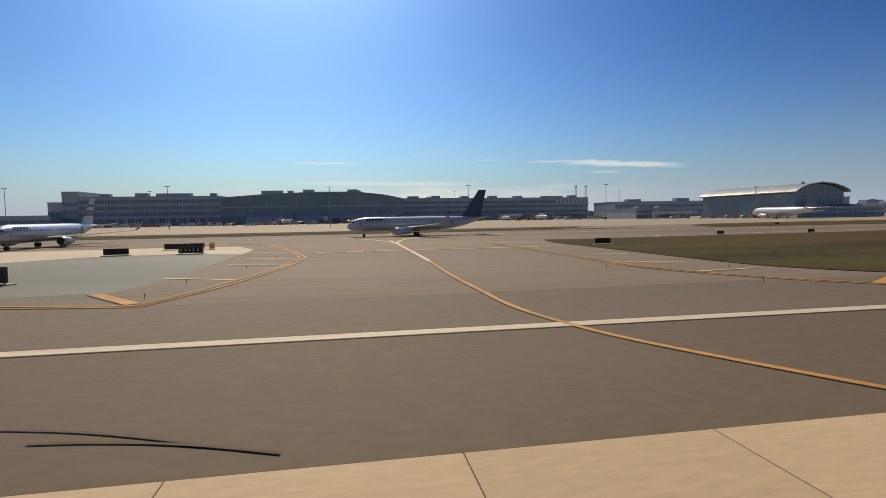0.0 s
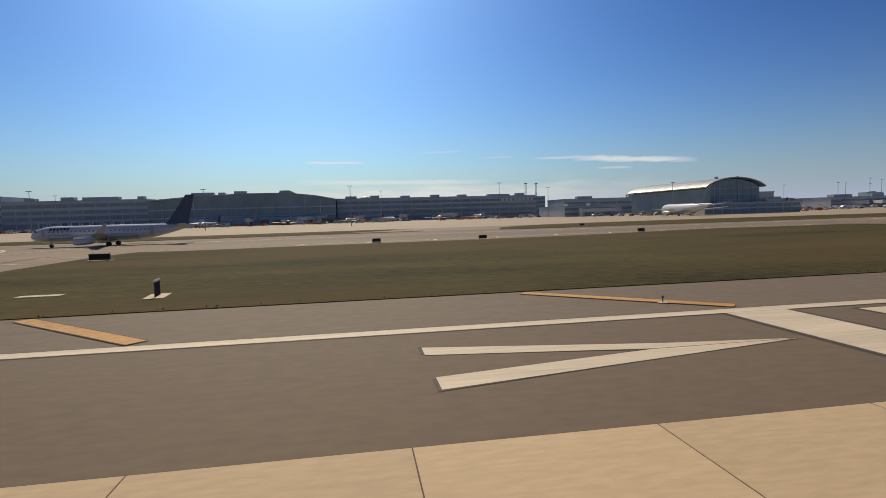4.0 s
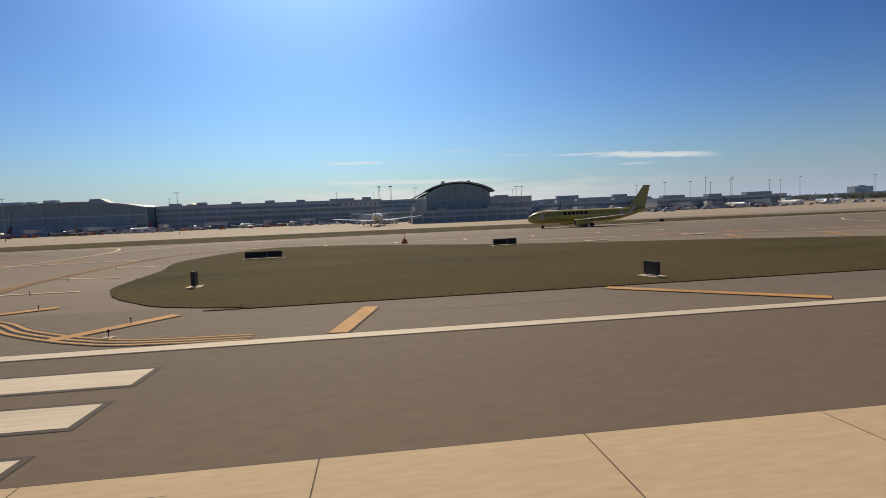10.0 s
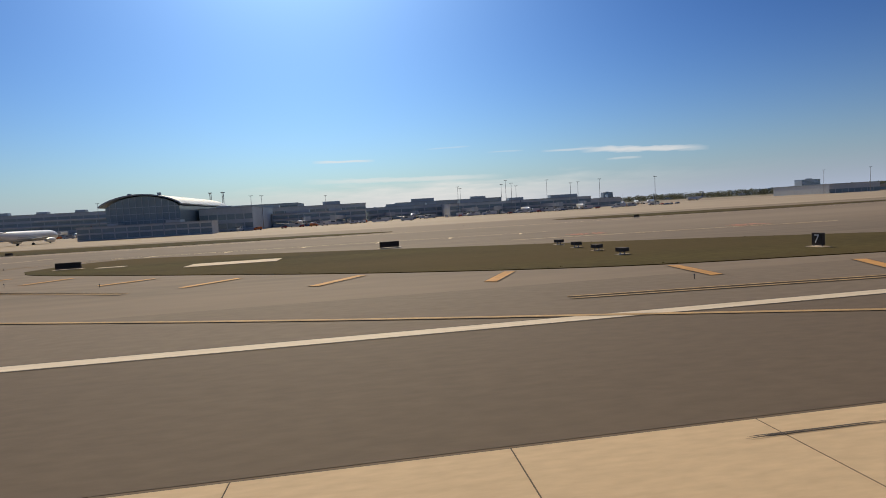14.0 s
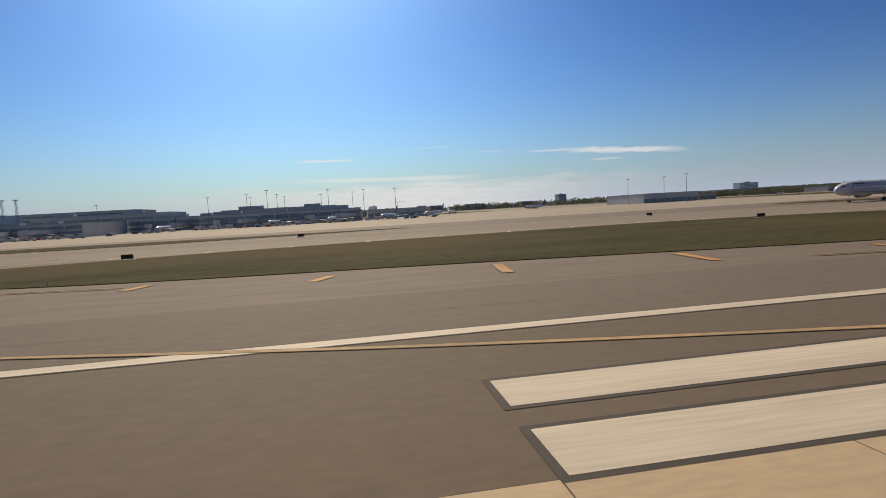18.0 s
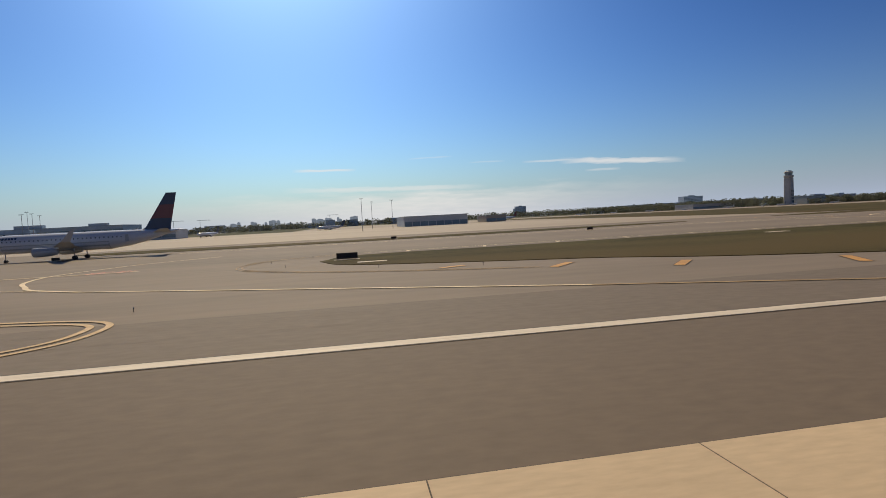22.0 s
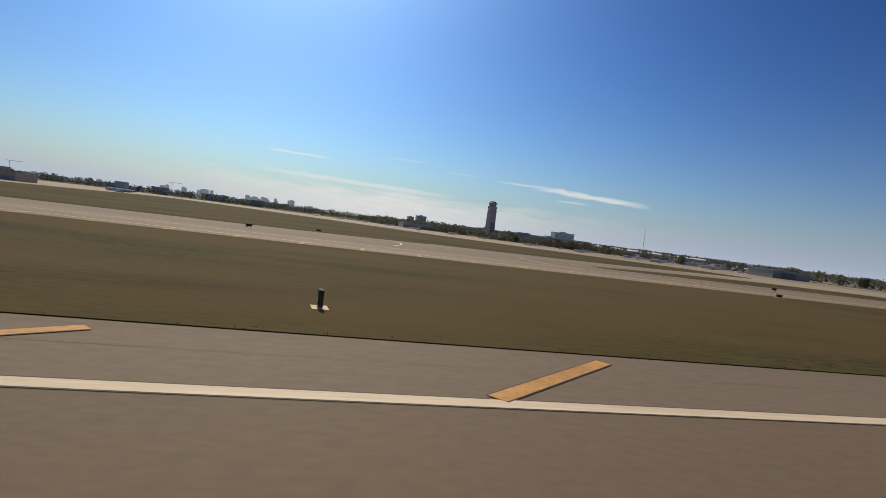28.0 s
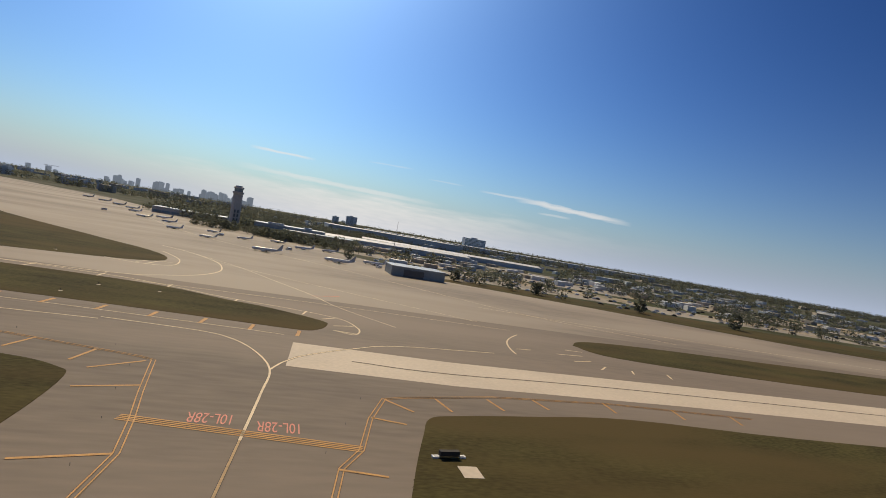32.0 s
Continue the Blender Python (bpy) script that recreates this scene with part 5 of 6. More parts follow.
def building(name, x0, x1, y0, y1, z, wall, label, bands=(), roof=ROOF_GREY, units=(), turn=0.0, pane=12.0, glass=GLASS_BLUE, canopy=()):
    """A flat-roofed block: walls, parapet, roof, window bands in panes, canopies and rooftop units; its front faces -y."""
    b = thing(name, x0, y0, 0, turn, label, "building")
    w, d = x1 - x0, y1 - y0
    part("wall", Shape().box(0, w, 0, d, -0.1, z), wall, b)
    part("roof", Shape().box(-0.4, w + 0.4, -0.4, d + 0.4, z, z + 0.5), roof, b)
    for z0, z1 in bands:
        n = max(1, round(w / pane))
        for i in range(n):
            a, c = w * i / n + 0.35, w * (i + 1) / n - 0.35
            part("window", Shape().box(a, c, -0.12, 0.05, z0, z1), glass, b)
    for a, c, zc in canopy:
        part("canopy", Shape().box(a - x0, c - x0, -3.5, 0.1, zc, zc + 0.9), ROOF_WHITE, b, "pale projecting canopy")
    for a, c, h in units:
        part("roof_unit", Shape().box(a - x0, c - x0, d * 0.1, d * 0.1 + 8, z + 0.4, z + 0.5 + h), WALL_GREY, b, "grey rooftop plant housing")
    return b


building("annex", -520, -237, 565, 640, 12, WALL_GREY, "low grey airport annex with dark windows", ((4, 8),), units=((-420, -404, 3), (-330, -318, 2.5)))
tower_block = building("concourse_end_block", -237, -222, 588, 640, 35.5, WALL_GREY, "tall grey end block of the concourse", ((6, 9), (14, 17), (22, 25)), pane=5)
building("concourse_end_block", -250, -237, 588, 630, 25, WALL_PALE, "lower pale end block of the concourse", ((5, 8), (13, 16)), pane=6)
main = building("concourse", -222, -88, 586, 660, 30, WALL_GREY, "long dark blue-grey concourse with glazed storeys", ((3, 8), (11, 14.5), (17, 20.5), (23.5, 27)), units=((-205, -196, 3), (-172, -160, 3.6), (-152, -118, 3.2), (-100, -94, 3)))
for i in range(9):
    x = -178 + i * 9.5
    g = thing("gate_portal", x, 571, 0, 0, "pale concrete gate portal frame under the concourse", "portal", "gate portals")
    for sx in (-3.6, 3.6):
        part("column", Shape().box(sx - 0.5, sx + 0.5, -0.5, 0.5, -0.1, 8.4), WALL_PALE, g)
    part("beam", Shape().box(-4.4, 4.4, -0.7, 0.7, 8.4, 9.6), WALL_PALE, g)

# concourse with the long curved roof
arc = thing("curved_concourse", 0, 0, 0, 0, "blue-grey concourse with a long curved roof and glazed front", "building")
xs = [-88 + 188 * i / 24 for i in range(25)]
crest = [float(np.interp(x, [-88, -40, 10, 50, 80, 100], [28.5, 31.5, 33.2, 33.0, 30.0, 26.0])) for x in xs]
front = [float(np.interp(x, [-88, -40, 50, 100], [586, 577, 575, 583])) for x in xs]
part("wall", Shape().loft([[(x, y, -0.1), (x, y, h - 1.2), (x, y + 60, h - 1.2), (x, y + 60, -0.1)] for x, y, h in zip(xs, front, crest)]), GLASS_BLUE, arc, "tinted glazed wall")
part("roof", Shape().loft([[(x, y - 3, h - 1.2), (x, y - 3, h), (x, y + 62, h), (x, y + 62, h - 1.2)] for x, y, h in zip(xs, front, crest)]), ROOF_GREY, arc, "curved grey roof edge")
for zb in (9.0, 17.5):
    for a, b, ya, yb in zip(xs[::2], xs[2::2], front[::2], front[2::2]):
        part("spandrel", Shape().loft([[(x, y - 0.5, zb), (x, y - 0.5, zb + 1.3), (x, y + 0.3, zb + 1.3), (x, y + 0.3, zb)] for x, y in ((a + 0.3, ya), (b - 0.3, yb))]), WALL_GREY, arc)
for x, y in list(zip(xs, front))[::2]:
    part("mullion", Shape().box(x - 0.35, x + 0.35, y - 0.8, y + 0.2, 0, 25), WALL_GREY, arc)
part("ground_storey", Shape().box(-60, 92, 566, 576.5, -0.1, 8.2), WALL_GREY, arc, "dark ground storey with gates")
for a, c, h in ((-49, -27, 3.4), (-22, -16, 3.2), (-6, 6, 4.2)):
    part("roof_unit", Shape().box(a, c, 598, 606, 31, 32.6 + h), WALL_GREY, arc, "grey rooftop plant housing")
part("roof_unit", Shape().loft([[(40, y, 32), (66, y, 29), (52, y, 36.3), (42, y, 36.3)] for y in (592, 606)]), WALL_GREY, arc, "tapered rooftop plant housing")
for x in range(14, 100, 12):
    part("gate_opening", Shape().box(x, x + 7, 565.8, 566.2, 0.5, 5.5), GLASS_DARK, arc)

# long middle terminal
mid = building("terminal", 101, 343, 604, 690, 26, WALL_GREY, "long grey terminal with pale horizontal canopies", ((2, 5.5), (8, 11.5), (14.5, 17.5), (20, 22.8)),
               units=((112, 124, 2.6), (140, 150, 3), (176, 186, 2.4), (212, 222, 2.8), (246, 256, 2.4), (284, 312, 2.2), (322, 332, 3)), canopy=((150, 250, 12.6), (178, 343, 18.4), (252, 343, 6.6)), turn=0.13)
part("dome_light", Shape().loft([[(34 + q * math.cos(0.524 * i), 14 + q * math.sin(0.524 * i), d) for i in range(12)] for q, d in ((7, 26.4), (6, 27.7), (3, 28.9), (0.3, 29.3))]), ROOF_WHITE, mid, "white rooftop dome", True)
for i in range(8):
    part("stair_void", Shape().box(196 + i * 5.6, 199.5 + i * 5.6, -0.3, 0.0, 19.9, 22.9), ROOF_WHITE, mid)
for x in (339, 353):
    foot = 24 if x < 345 else 0
    s = thing("lattice_tower", x, 668, foot, 0, "tall dark lattice tower above the terminal", "tower", "lattice towers")
    for a, b in ((-0.9, -0.9), (0.9, -0.9), (0.9, 0.9), (-0.9, 0.9)):
        part("leg", Shape().tube((a, b, 0), (a * 0.8, b * 0.8, 42 - foot), 0.16, n=6), STEEL, s)
    for k in range((42 - foot) // 3):
        part("brace", Shape().tube((-0.9, -0.9, k * 3), (0.9, -0.9, k * 3 + 3), 0.10, n=5), STEEL, s)
    part("platform", Shape().box(-1.9, 1.9, -1.9, 1.9, 42 - foot, 42.9 - foot), STEEL, s)

# barrel-roofed hall: flat arch on a tall glazed gable, roof sheets with ribs running back
hall = thing("barrel_roof_hall", 387.5, 343, 0, 0, "hall with a blue-green glazed arched gable and barrel roof", "building")
HW, SPRING, RISE, DEPTH = 21.5, 18.6, 6.6, 105
arch = [(HW * (i / 12 - 1), SPRING + RISE * (1 - (i / 12 - 1) ** 2) ** 0.8) for i in range(25)]
part("gable", Shape().loft([[(x * 0.97, y, z - 0.5) for x, z in arch] + [(HW * 0.97, y, -0.1), (-HW * 0.97, y, -0.1)] for y in (0.0, DEPTH)]), GLASS_BLUE, hall, "blue-green glazed arched gable")
part("roof", Shape().loft([[(x * 1.10, y, z + 0.7) for x, z in arch] + [(x * 1.08, y, z) for x, z in reversed(arch)] for y in (-3.5, DEPTH + 2)]), ROOF_GREY, hall, "grey curved metal roof", True)
for i in range(-5, 6):
    x = i * 3.7
    part("mullion", Shape().box(x - 0.16, x + 0.16, -0.25, 0.05, 3, SPRING - 1 + RISE * (1 - (x / HW) ** 2) ** 0.8), WALL_GREY, hall)
for zz in (6, 10, 14, 18):
    part("transom", Shape().box(-HW * 0.95, HW * 0.95, -0.22, 0.05, zz, zz + 0.3), WALL_GREY, hall)
for k in range(7):
    part("roof_rib", Shape().loft([[(x * 1.11, 8 + k * 14 + q, z + 1.1) for x, z in arch] for q in (0, 0.8)], closed=False, ends=False), WALL_GREY, hall)
for x in (-9, 8):
    part("roof_vent", Shape().tube((x, 6, SPRING + RISE - 0.6), (x, 6, SPRING + RISE + 1.6), 0.9, 1.3, n=10), WALL_GREY, hall, "round rooftop vent")
building("hall_forecourt", 356, 430, 330, 342.5, 7.5, WALL_PALE, "pale low front block of the hall with gates", ((0.8, 3.4), (4.4, 6.6)), pane=7, units=((372, 378, 1.2), (404, 412, 1.4)))
building("linking_block", 312, 365, 470, 540, 9.5, WALL_GREY, "grey linking block beside the arched hall", ((1.5, 3.8), (5.6, 8)), units=((318, 330, 1.8), (340, 350, 2)))
building("linking_block", 411, 445, 372, 450, 15.5, WALL_GREY, "grey concourse beside the arched hall", ((2, 5.5), (8, 11.5)), pane=6, units=((420, 430, 1.4),))
building("linking_block", 446, 520, 440, 520, 10.5, WALL_PALE, "low pale concourse link with a long glazed band", ((2, 4.8), (6.6, 9.2)), units=((456, 474, 2.2), (490, 500, 2)))
building("concourse_wing", 520, 600, 522, 600, 12, WALL_GREY, "grey concourse wing with dark glazing", ((2, 4.6), (6.6, 9.6)), units=((540, 568, 2.6), (580, 590, 2)))
building("concourse_wing", 594, 726, 470, 540, 11, WALL_PALE, "pale concourse wing with dark glazing bands", ((1.5, 4.4), (6, 9)), units=((604, 626, 2.6), (650, 664, 2.4), (690, 716, 2.8)))
building("concourse_wing", 380, 520, 640, 700, 20, WALL_GREY, "grey terminal block behind the concourses", ((6, 9), (13, 16)), units=((400, 420, 3), (470, 490, 4)))
building("concourse_wing", 560, 700, 700, 760, 19, WALL_GREY, "grey terminal block behind the concourses", ((6, 9), (12, 15)), units=((580, 610, 4), (660, 680, 3)))
building("parking_structure", 200, 420, 820, 900, 30, WALL_PALE, "pale multi-storey parking structure", ((5, 8), (12, 15), (19, 22), (25, 27)))
building("concourse_wing", 735, 800, 560, 600, 9, WALL_PALE, "low pale airport building", ((2, 5),))
cargo = building("cargo_building", 1020, 1083, 519, 600, 9.6, WALL_PALE, "low pale cargo building with dark doors", ((0.3, 4.5),), pane=8)
building("cargo_building", 1113, 1135, 560, 600, 7, WALL_TAN, "small tan service building", ((1, 4),))
base = building("tower_base_building", 1664, 1752, 716, 756, 12, TOWER_GREY, "low grey control tower base building", ((1.5, 4), (6, 8.5)), units=((1680, 1700, 2), (1725, 1735, 2)))
building("apron_shed", 1528, 1622, 800, 850, 8, TOWER_GREY, "long low grey shed behind the parked jets", ((1.5, 4),), units=())
building("tower_base_building", 1700, 1790, 690, 730, 8.5, WALL_TAN, "low tan building beside the control tower", ((1.5, 5),))
hangar = building("hangar", 1782, 1822, 380, 408, 6.6, HANGAR_GREY, "small grey-green hangar with a dark open door", (), roof=ROOF_GREY)
part("hangar_door", Shape().box(9, 24, -0.15, 0.1, 0.2, 5.2), GLASS_DARK, hangar, "dark sliding door")

# control tower
ct = thing("control_tower", 1639, 724, 0, 0.3, "tall grey-brown control tower with dark cab glazing", "tower")
part("shaft", Shape().loft([[(a * q, b * q, z) for a, b in ((-1, -0.7), (-0.7, -1), (0.7, -1), (1, -0.7), (1, 0.7), (0.7, 1), (-0.7, 1), (-1, 0.7))] for q, z in ((5.8, -0.1), (5.5, 20), (5.2, 41))]), TOWER_GREY, ct, "tapered concrete shaft")
for k in range(4):
    for sx in (-1.9, 1.9):
        part("slot_window", Shape().box(sx - 0.95, sx + 0.95, -5.95, -4.9, 3 + k * 5.2, 6.9 + k * 5.2), GLASS_DARK, ct)
part("collar", Shape().loft([[(q * math.cos(0.7854 * i + 0.39), q * math.sin(0.7854 * i + 0.39), z) for i in range(8)] for q, z in ((5.3, 41), (7.0, 43.5), (7.0, 45.2))]), TOWER_GREY, ct, "flared collar below the cab")
part("cab", Shape().loft([[(q * math.cos(0.7854 * i + 0.39), q * math.sin(0.7854 * i + 0.39), z) for i in range(8)] for q, z in ((5.0, 45.2), (5.6, 49.4))]), GLASS_BLUE, ct, "dark glazed control cab")
part("cab_roof", Shape().loft([[(q * math.cos(0.7854 * i + 0.39), q * math.sin(0.7854 * i + 0.39), z) for i in range(8)] for q, z in ((6.4, 49.4), (6.4, 50.6), (4.6, 51.6), (4.2, 52.6))]), TOWER_GREY, ct)

# high-mast apron lights
mast = thing("light_mast", 118.5, 339, 0, 0, "tall grey apron light mast with a lamp crossbar", "light mast", "apron light masts")
part("pole", Shape().tube((0, 0, 0), (0, 0, 25), 0.24, 0.13, n=10), STEEL, mast, "", True)
part("crossbar", Shape().box(-1.4, 1.4, -0.12, 0.12, 24.85, 25.05), STEEL, mast)
lm = Shape().box(-0.24, 0.24, -0.24, 0.24, -0.18, 0.18).mesh("floodlight", DARK)
for sx in (-1.2, -0.4, 0.4, 1.2):
    moved(part("floodlight", lm, DARK, mast), sx, -0.4, 25.0)
for x, y, h in ((-64, 341, 25.7), (-150, 341, 25), (30, 345, 25), (146, 520, 30), (215, 340, 25), (300, 480, 28), (362, 377, 24.7), (440, 395, 24), (446, 402, 24), (602, 470, 26), (640, 430, 25), (751, 402, 23.2), 
                (976, 381, 22.8), (988, 492, 24.7), (1003.5, 455, 24), (648, 478, 30), (652, 510, 27.8), (661, 490, 25), (695, 440, 23), (698, 510, 30), (720, 485, 25.5), (729, 457, 26), (620, 560, 28), (-230, 345, 25), (480, 560, 28), (-120, 480, 30)):
    c = copy_thing(mast, Matrix.Translation((x * K, y * K, 0)))
    c.scale = (1, 1, h / 25)
tall = thing("radio_mast", 1830, 640, 0, 0, "thin red and white radio mast", "mast")
part("pole", Shape().tube((0, 0, -0.1), (0, 0, 42), 0.35, 0.15, n=8), STEEL, tall)

# passenger bridges
bridge = thing("passenger_bridge", 20, 548, 0, 0, "grey passenger boarding bridge on a wheeled column", "passenger bridge", "passenger bridges")
part("tunnel", Shape().box(-1.6, 1.6, -20, 16, 4.0, 6.9), WALL_PALE, bridge)
part("rotunda", Shape().tube((0, 16, -0.1), (0, 16, 7.4), 2.4, n=12), WALL_GREY, bridge)
part("cab", Shape().box(-2.2, 2.2, -23.5, -20, 3.7, 7.2), WALL_GREY, bridge)
part("column", Shape().box(-0.5, 0.5, -15.5, -14.5, 0.8, 4.0), STEEL, bridge)
for sx in (-1.2, 1.2):
    part("wheel", Shape().tube((sx - 0.3, -15, 0.75), (sx + 0.3, -15, 0.75), 0.75, n=12), DARK, bridge)
for x, y, t in ((-28, 552, 0.3), (74, 552, -0.3), (122, 570, 0.2), (172, 575, -0.2), (220, 580, 0.3), (262, 588, -0.2), (330, 440, 0.5), (436, 430, -0.5), (472, 432, 0.2), (540, 520, 0.2), (606, 470, 0.3), (640, 468, -0.4), (680, 466, 0.3), (718, 466, -0.5), (570, 520, -0.2), (500, 432, -0.2)):
    copy_thing(bridge, Matrix.Translation((x * K, y * K, 0)) @ Matrix.Rotation(t, 4, "Z"))

# ---- vehicles on the apron ----


def vehicle(x, y, turn, kind, mat, label):
    v = thing(kind, x, y, 0, turn, label, "vehicle", "apron vehicles")
    lng, hgt = {"van": (5.2, 2.2), "truck": (8.5, 3.4), "tug": (3.4, 1.6), "bus": (12, 3.2)}[kind]
    s = Shape().loft([[(a * lng, -1.1 * q, 0.45), (a * lng, -1.1 * q, 0.45 + (hgt - 0.45) * h), (a * lng, 1.1 * q, 0.45 + (hgt - 0.45) * h), (a * lng, 1.1 * q, 0.45)]
                      for a, h, q in ((-0.5, 0.45, 0.92), (-0.46, 0.55, 1), (-0.30, 0.62, 1), (-0.22, 0.97, 0.97), (0.2, 1, 1), (0.5, 0.98, 0.98))])
    body = part("body", s, mat, v)
    part("windscreen", Shape().box(-0.29 * lng, -0.235 * lng, -0.95, 0.95, 0.62 * hgt, 0.92 * hgt), GLASS_DARK, body)
    part("side_window", Shape().box(-0.2 * lng, 0.05 * lng, -1.13, 1.13, 0.62 * hgt, 0.88 * hgt), GLASS_DARK, body)
    for a in (-0.33, 0.33):
        for sy in (-1, 1):
            part("wheel", Shape().tube((a * lng, sy * 0.85, 0.42), (a * lng, sy * 1.15, 0.42), 0.42, n=12), DARK, v)
    return v


models = [vehicle(-40, 470, 0, "van", AIR_WHITE, "white service van on the apron"), vehicle(10, 480, 0.2, "truck", WALL_PALE, "pale catering truck on the apron"), vehicle(90, 476, 3.0, "tug", TRUCK_RED, "red baggage tug on the apron"),
          vehicle(140, 482, 0, "bus", AIR_WHITE, "white apron bus beside the terminal"), vehicle(30, 484, 0.1, "tug", TRUCK_BLUE, "blue baggage tug on the apron"), vehicle(200, 486, 3.1, "van", ORANGE, "orange service van on the apron")]
rng = random.Random(5)
for i in range(190):
    x = rng.uniform(-210, 790)
    y0 = float(np.interp(x, [-210, 110, 300, 345, 445, 600, 790], [520, 500, 520, 360, 365, 430, 400]))
    copy_thing(rng.choice(models), Matrix.Translation((x * K, (y0 + rng.uniform(-12, 40)) * K, 0)) @ Matrix.Rotation(rng.choice((0, 0, 3.14, 1.57, 0.4)), 4, "Z"))
copy_thing(models[1], Matrix.Translation((548 * K, 370 * K, 0)))
for x, y in ((1780, 425), (1800, 420), (1650, 520), (1520, 640), (1710, 470)):
    copy_thing(models[0], Matrix.Translation((x * K, y * K, 0)) @ Matrix.Rotation(0.8, 4, "Z"))

# ---- trees, town and skyline ----
rng = random.Random(11)


def crown(leaf, x, y, h, w, n, rnd):
    """A crown of small tilted leaf clumps with gaps between them."""
    for _ in range(n):
        a, q = rnd.uniform(0, 6.2832), math.sqrt(rnd.random())
        zz = rnd.uniform(0.1, 1.0)
        rad = w * q * math.sqrt(max(0.08, 1 - ((zz - 0.5) / 0.55) ** 2))
        c = Vector((x + rad * math.cos(a), y + rad * math.sin(a), h * zz))
        s = w * rnd.uniform(0.14, 0.30)
        pts = [c + Vector((rnd.uniform(-1, 1), rnd.uniform(-1, 1), rnd.uniform(-0.7, 0.7))).normalized() * s for _ in range(4)]
        leaf.add(pts, [(0, 1, 2), (0, 2, 3)])


def trunk(wood, x, y, h):
    wood.tube((x, y, -0.1), (x, y, h * 0.5), h * 0.03, h * 0.018, n=5)
    for k in (-1, 1):
        wood.tube((x, y, h * 0.38), (x + k * h * 0.16, y + k * h * 0.05, h * 0.68), h * 0.014, h * 0.006, n=4)


def wood_belt(name, places, h0, h1, label, clumps=36):
    leaf, wood = Shape(), Shape()
    for x, y in places:
        h = rng.uniform(h0, h1)
        crown(leaf, x, y, h, h * rng.uniform(0.45, 0.7), clumps, rng)
        trunk(wood, x, y, h)
    t = thing(name, 0, 0, 0, 0, label, "trees", kind="stuff")
    me = bpy.data.meshes.new("foliage")
    me.from_pydata([(x * K, y * K, z * K) for x, y, z in leaf.v], [], leaf.f)
    me.materials.append(LEAF)
    part("foliage", me, LEAF, t)
    me = bpy.data.meshes.new("trunks")
    me.from_pydata([(x * K, y * K, z * K) for x, y, z in wood.v], [], wood.f)
    me.materials.append(BARK)
    part("trunks", me, BARK, t)


def scatter(n, x0, x1, y0, y1, keep=lambda x, y: True):
    out = []
    while len(out) < n:
        x, y = rng.uniform(x0, x1), rng.uniform(y0, y1)
        if keep(x, y):
            out.append((x, y))
    return out


wood_belt("far_wood", scatter(700, 500, 4200, 1500, 1750), 12, 20, "dark green belt of trees beyond the airfield")
wood_belt("far_wood", scatter(420, -1500, 800, 1150, 1400), 10, 17, "dark green belt of trees beyond the terminals")
wood_belt("far_wood", scatter(2200, 1200, 5600, 1750, 3000), 12, 22, "dark green woods reaching to the horizon", 22)
wood_belt("far_wood", scatter(1800, -1500, 9000, 3000, 5200), 16, 30, "dark green woods on the horizon", 16)
wood_belt("near_wood", scatter(620, 1690, 3000, 450, 1300, lambda x, y: (y - 440) > (1900 - x) * 0.9 - 8 and not (1725 < x < 2180 and 715 < y < 960) and math.sin(x * 0.018 + y * 0.011) + math.sin(x * 0.041 - y * 0.029) > 0.15), 6, 12, "dark green trees among parking lots", 60)
wood_belt("near_wood", scatter(170, 1800, 3400, 330, 470, lambda x, y: y > 395 - (x - 1850) * 0.08 and math.sin(x * 0.021) + math.sin(x * 0.053 + y * 0.05) > 0.2), 6, 12, "dark green trees beside the taxiway", 60)
wood_belt("near_wood", scatter(560, 1500, 1900, 740, 1300, lambda x, y: y > 2350 - x and not (1725 < x and y < 960)), 8, 15, "dark green trees round the control tower", 60)
wood_belt("near_wood", scatter(150, 1600, 1790, 500, 664, lambda x, y: y > 580 + max(0, 1720 - x) * 0.5), 6, 11, "dark green trees behind the parked jets", 60)
# solitary trees near the hangar
for x, y, h in ((1840, 412, 9), (1905, 398, 10), (1985, 372, 11), (2060, 352, 12), (1760, 470, 9), (1700, 560, 10)):
    t = thing("tree", x, y, 0, 0, "dark green leafy tree beside the apron", "tree", "trees beside the apron")
    leaf, wood = Shape(), Shape()
    crown(leaf, 0, 0, h, h * 0.5, 260, rng)
    trunk(wood, 0, 0, h)
    part("crown", leaf, LEAF, t)
    part("trunk", wood, BARK, t)

# parking lots, low town buildings and cars
for x0, x1, y0, y1 in ((1830, 2010, 440, 520), (2030, 2260, 400, 470), (2290, 2560, 380, 450), (1760, 1900, 560, 640), (1950, 2150, 560, 660), (2200, 2500, 500, 600), (1700, 1850, 700, 780), (2000, 2300, 720, 800), (2600, 2900, 380, 520)):
    sheet("parking_lot", [(x0, y0), (x1, y0 - 20), (x1, y1 - 20), (x0, y1)], -0.08, LOT, "pale paved parking lot among trees", "parking lot")
SAND = material("bare_sandy_ground", (0.42, 0.35, 0.26), 0.95, vary=0.25, scale=0.04, fine=0.5, spec=0.1, second=(0.24, 0.215, 0.15), second_scale=0.03)
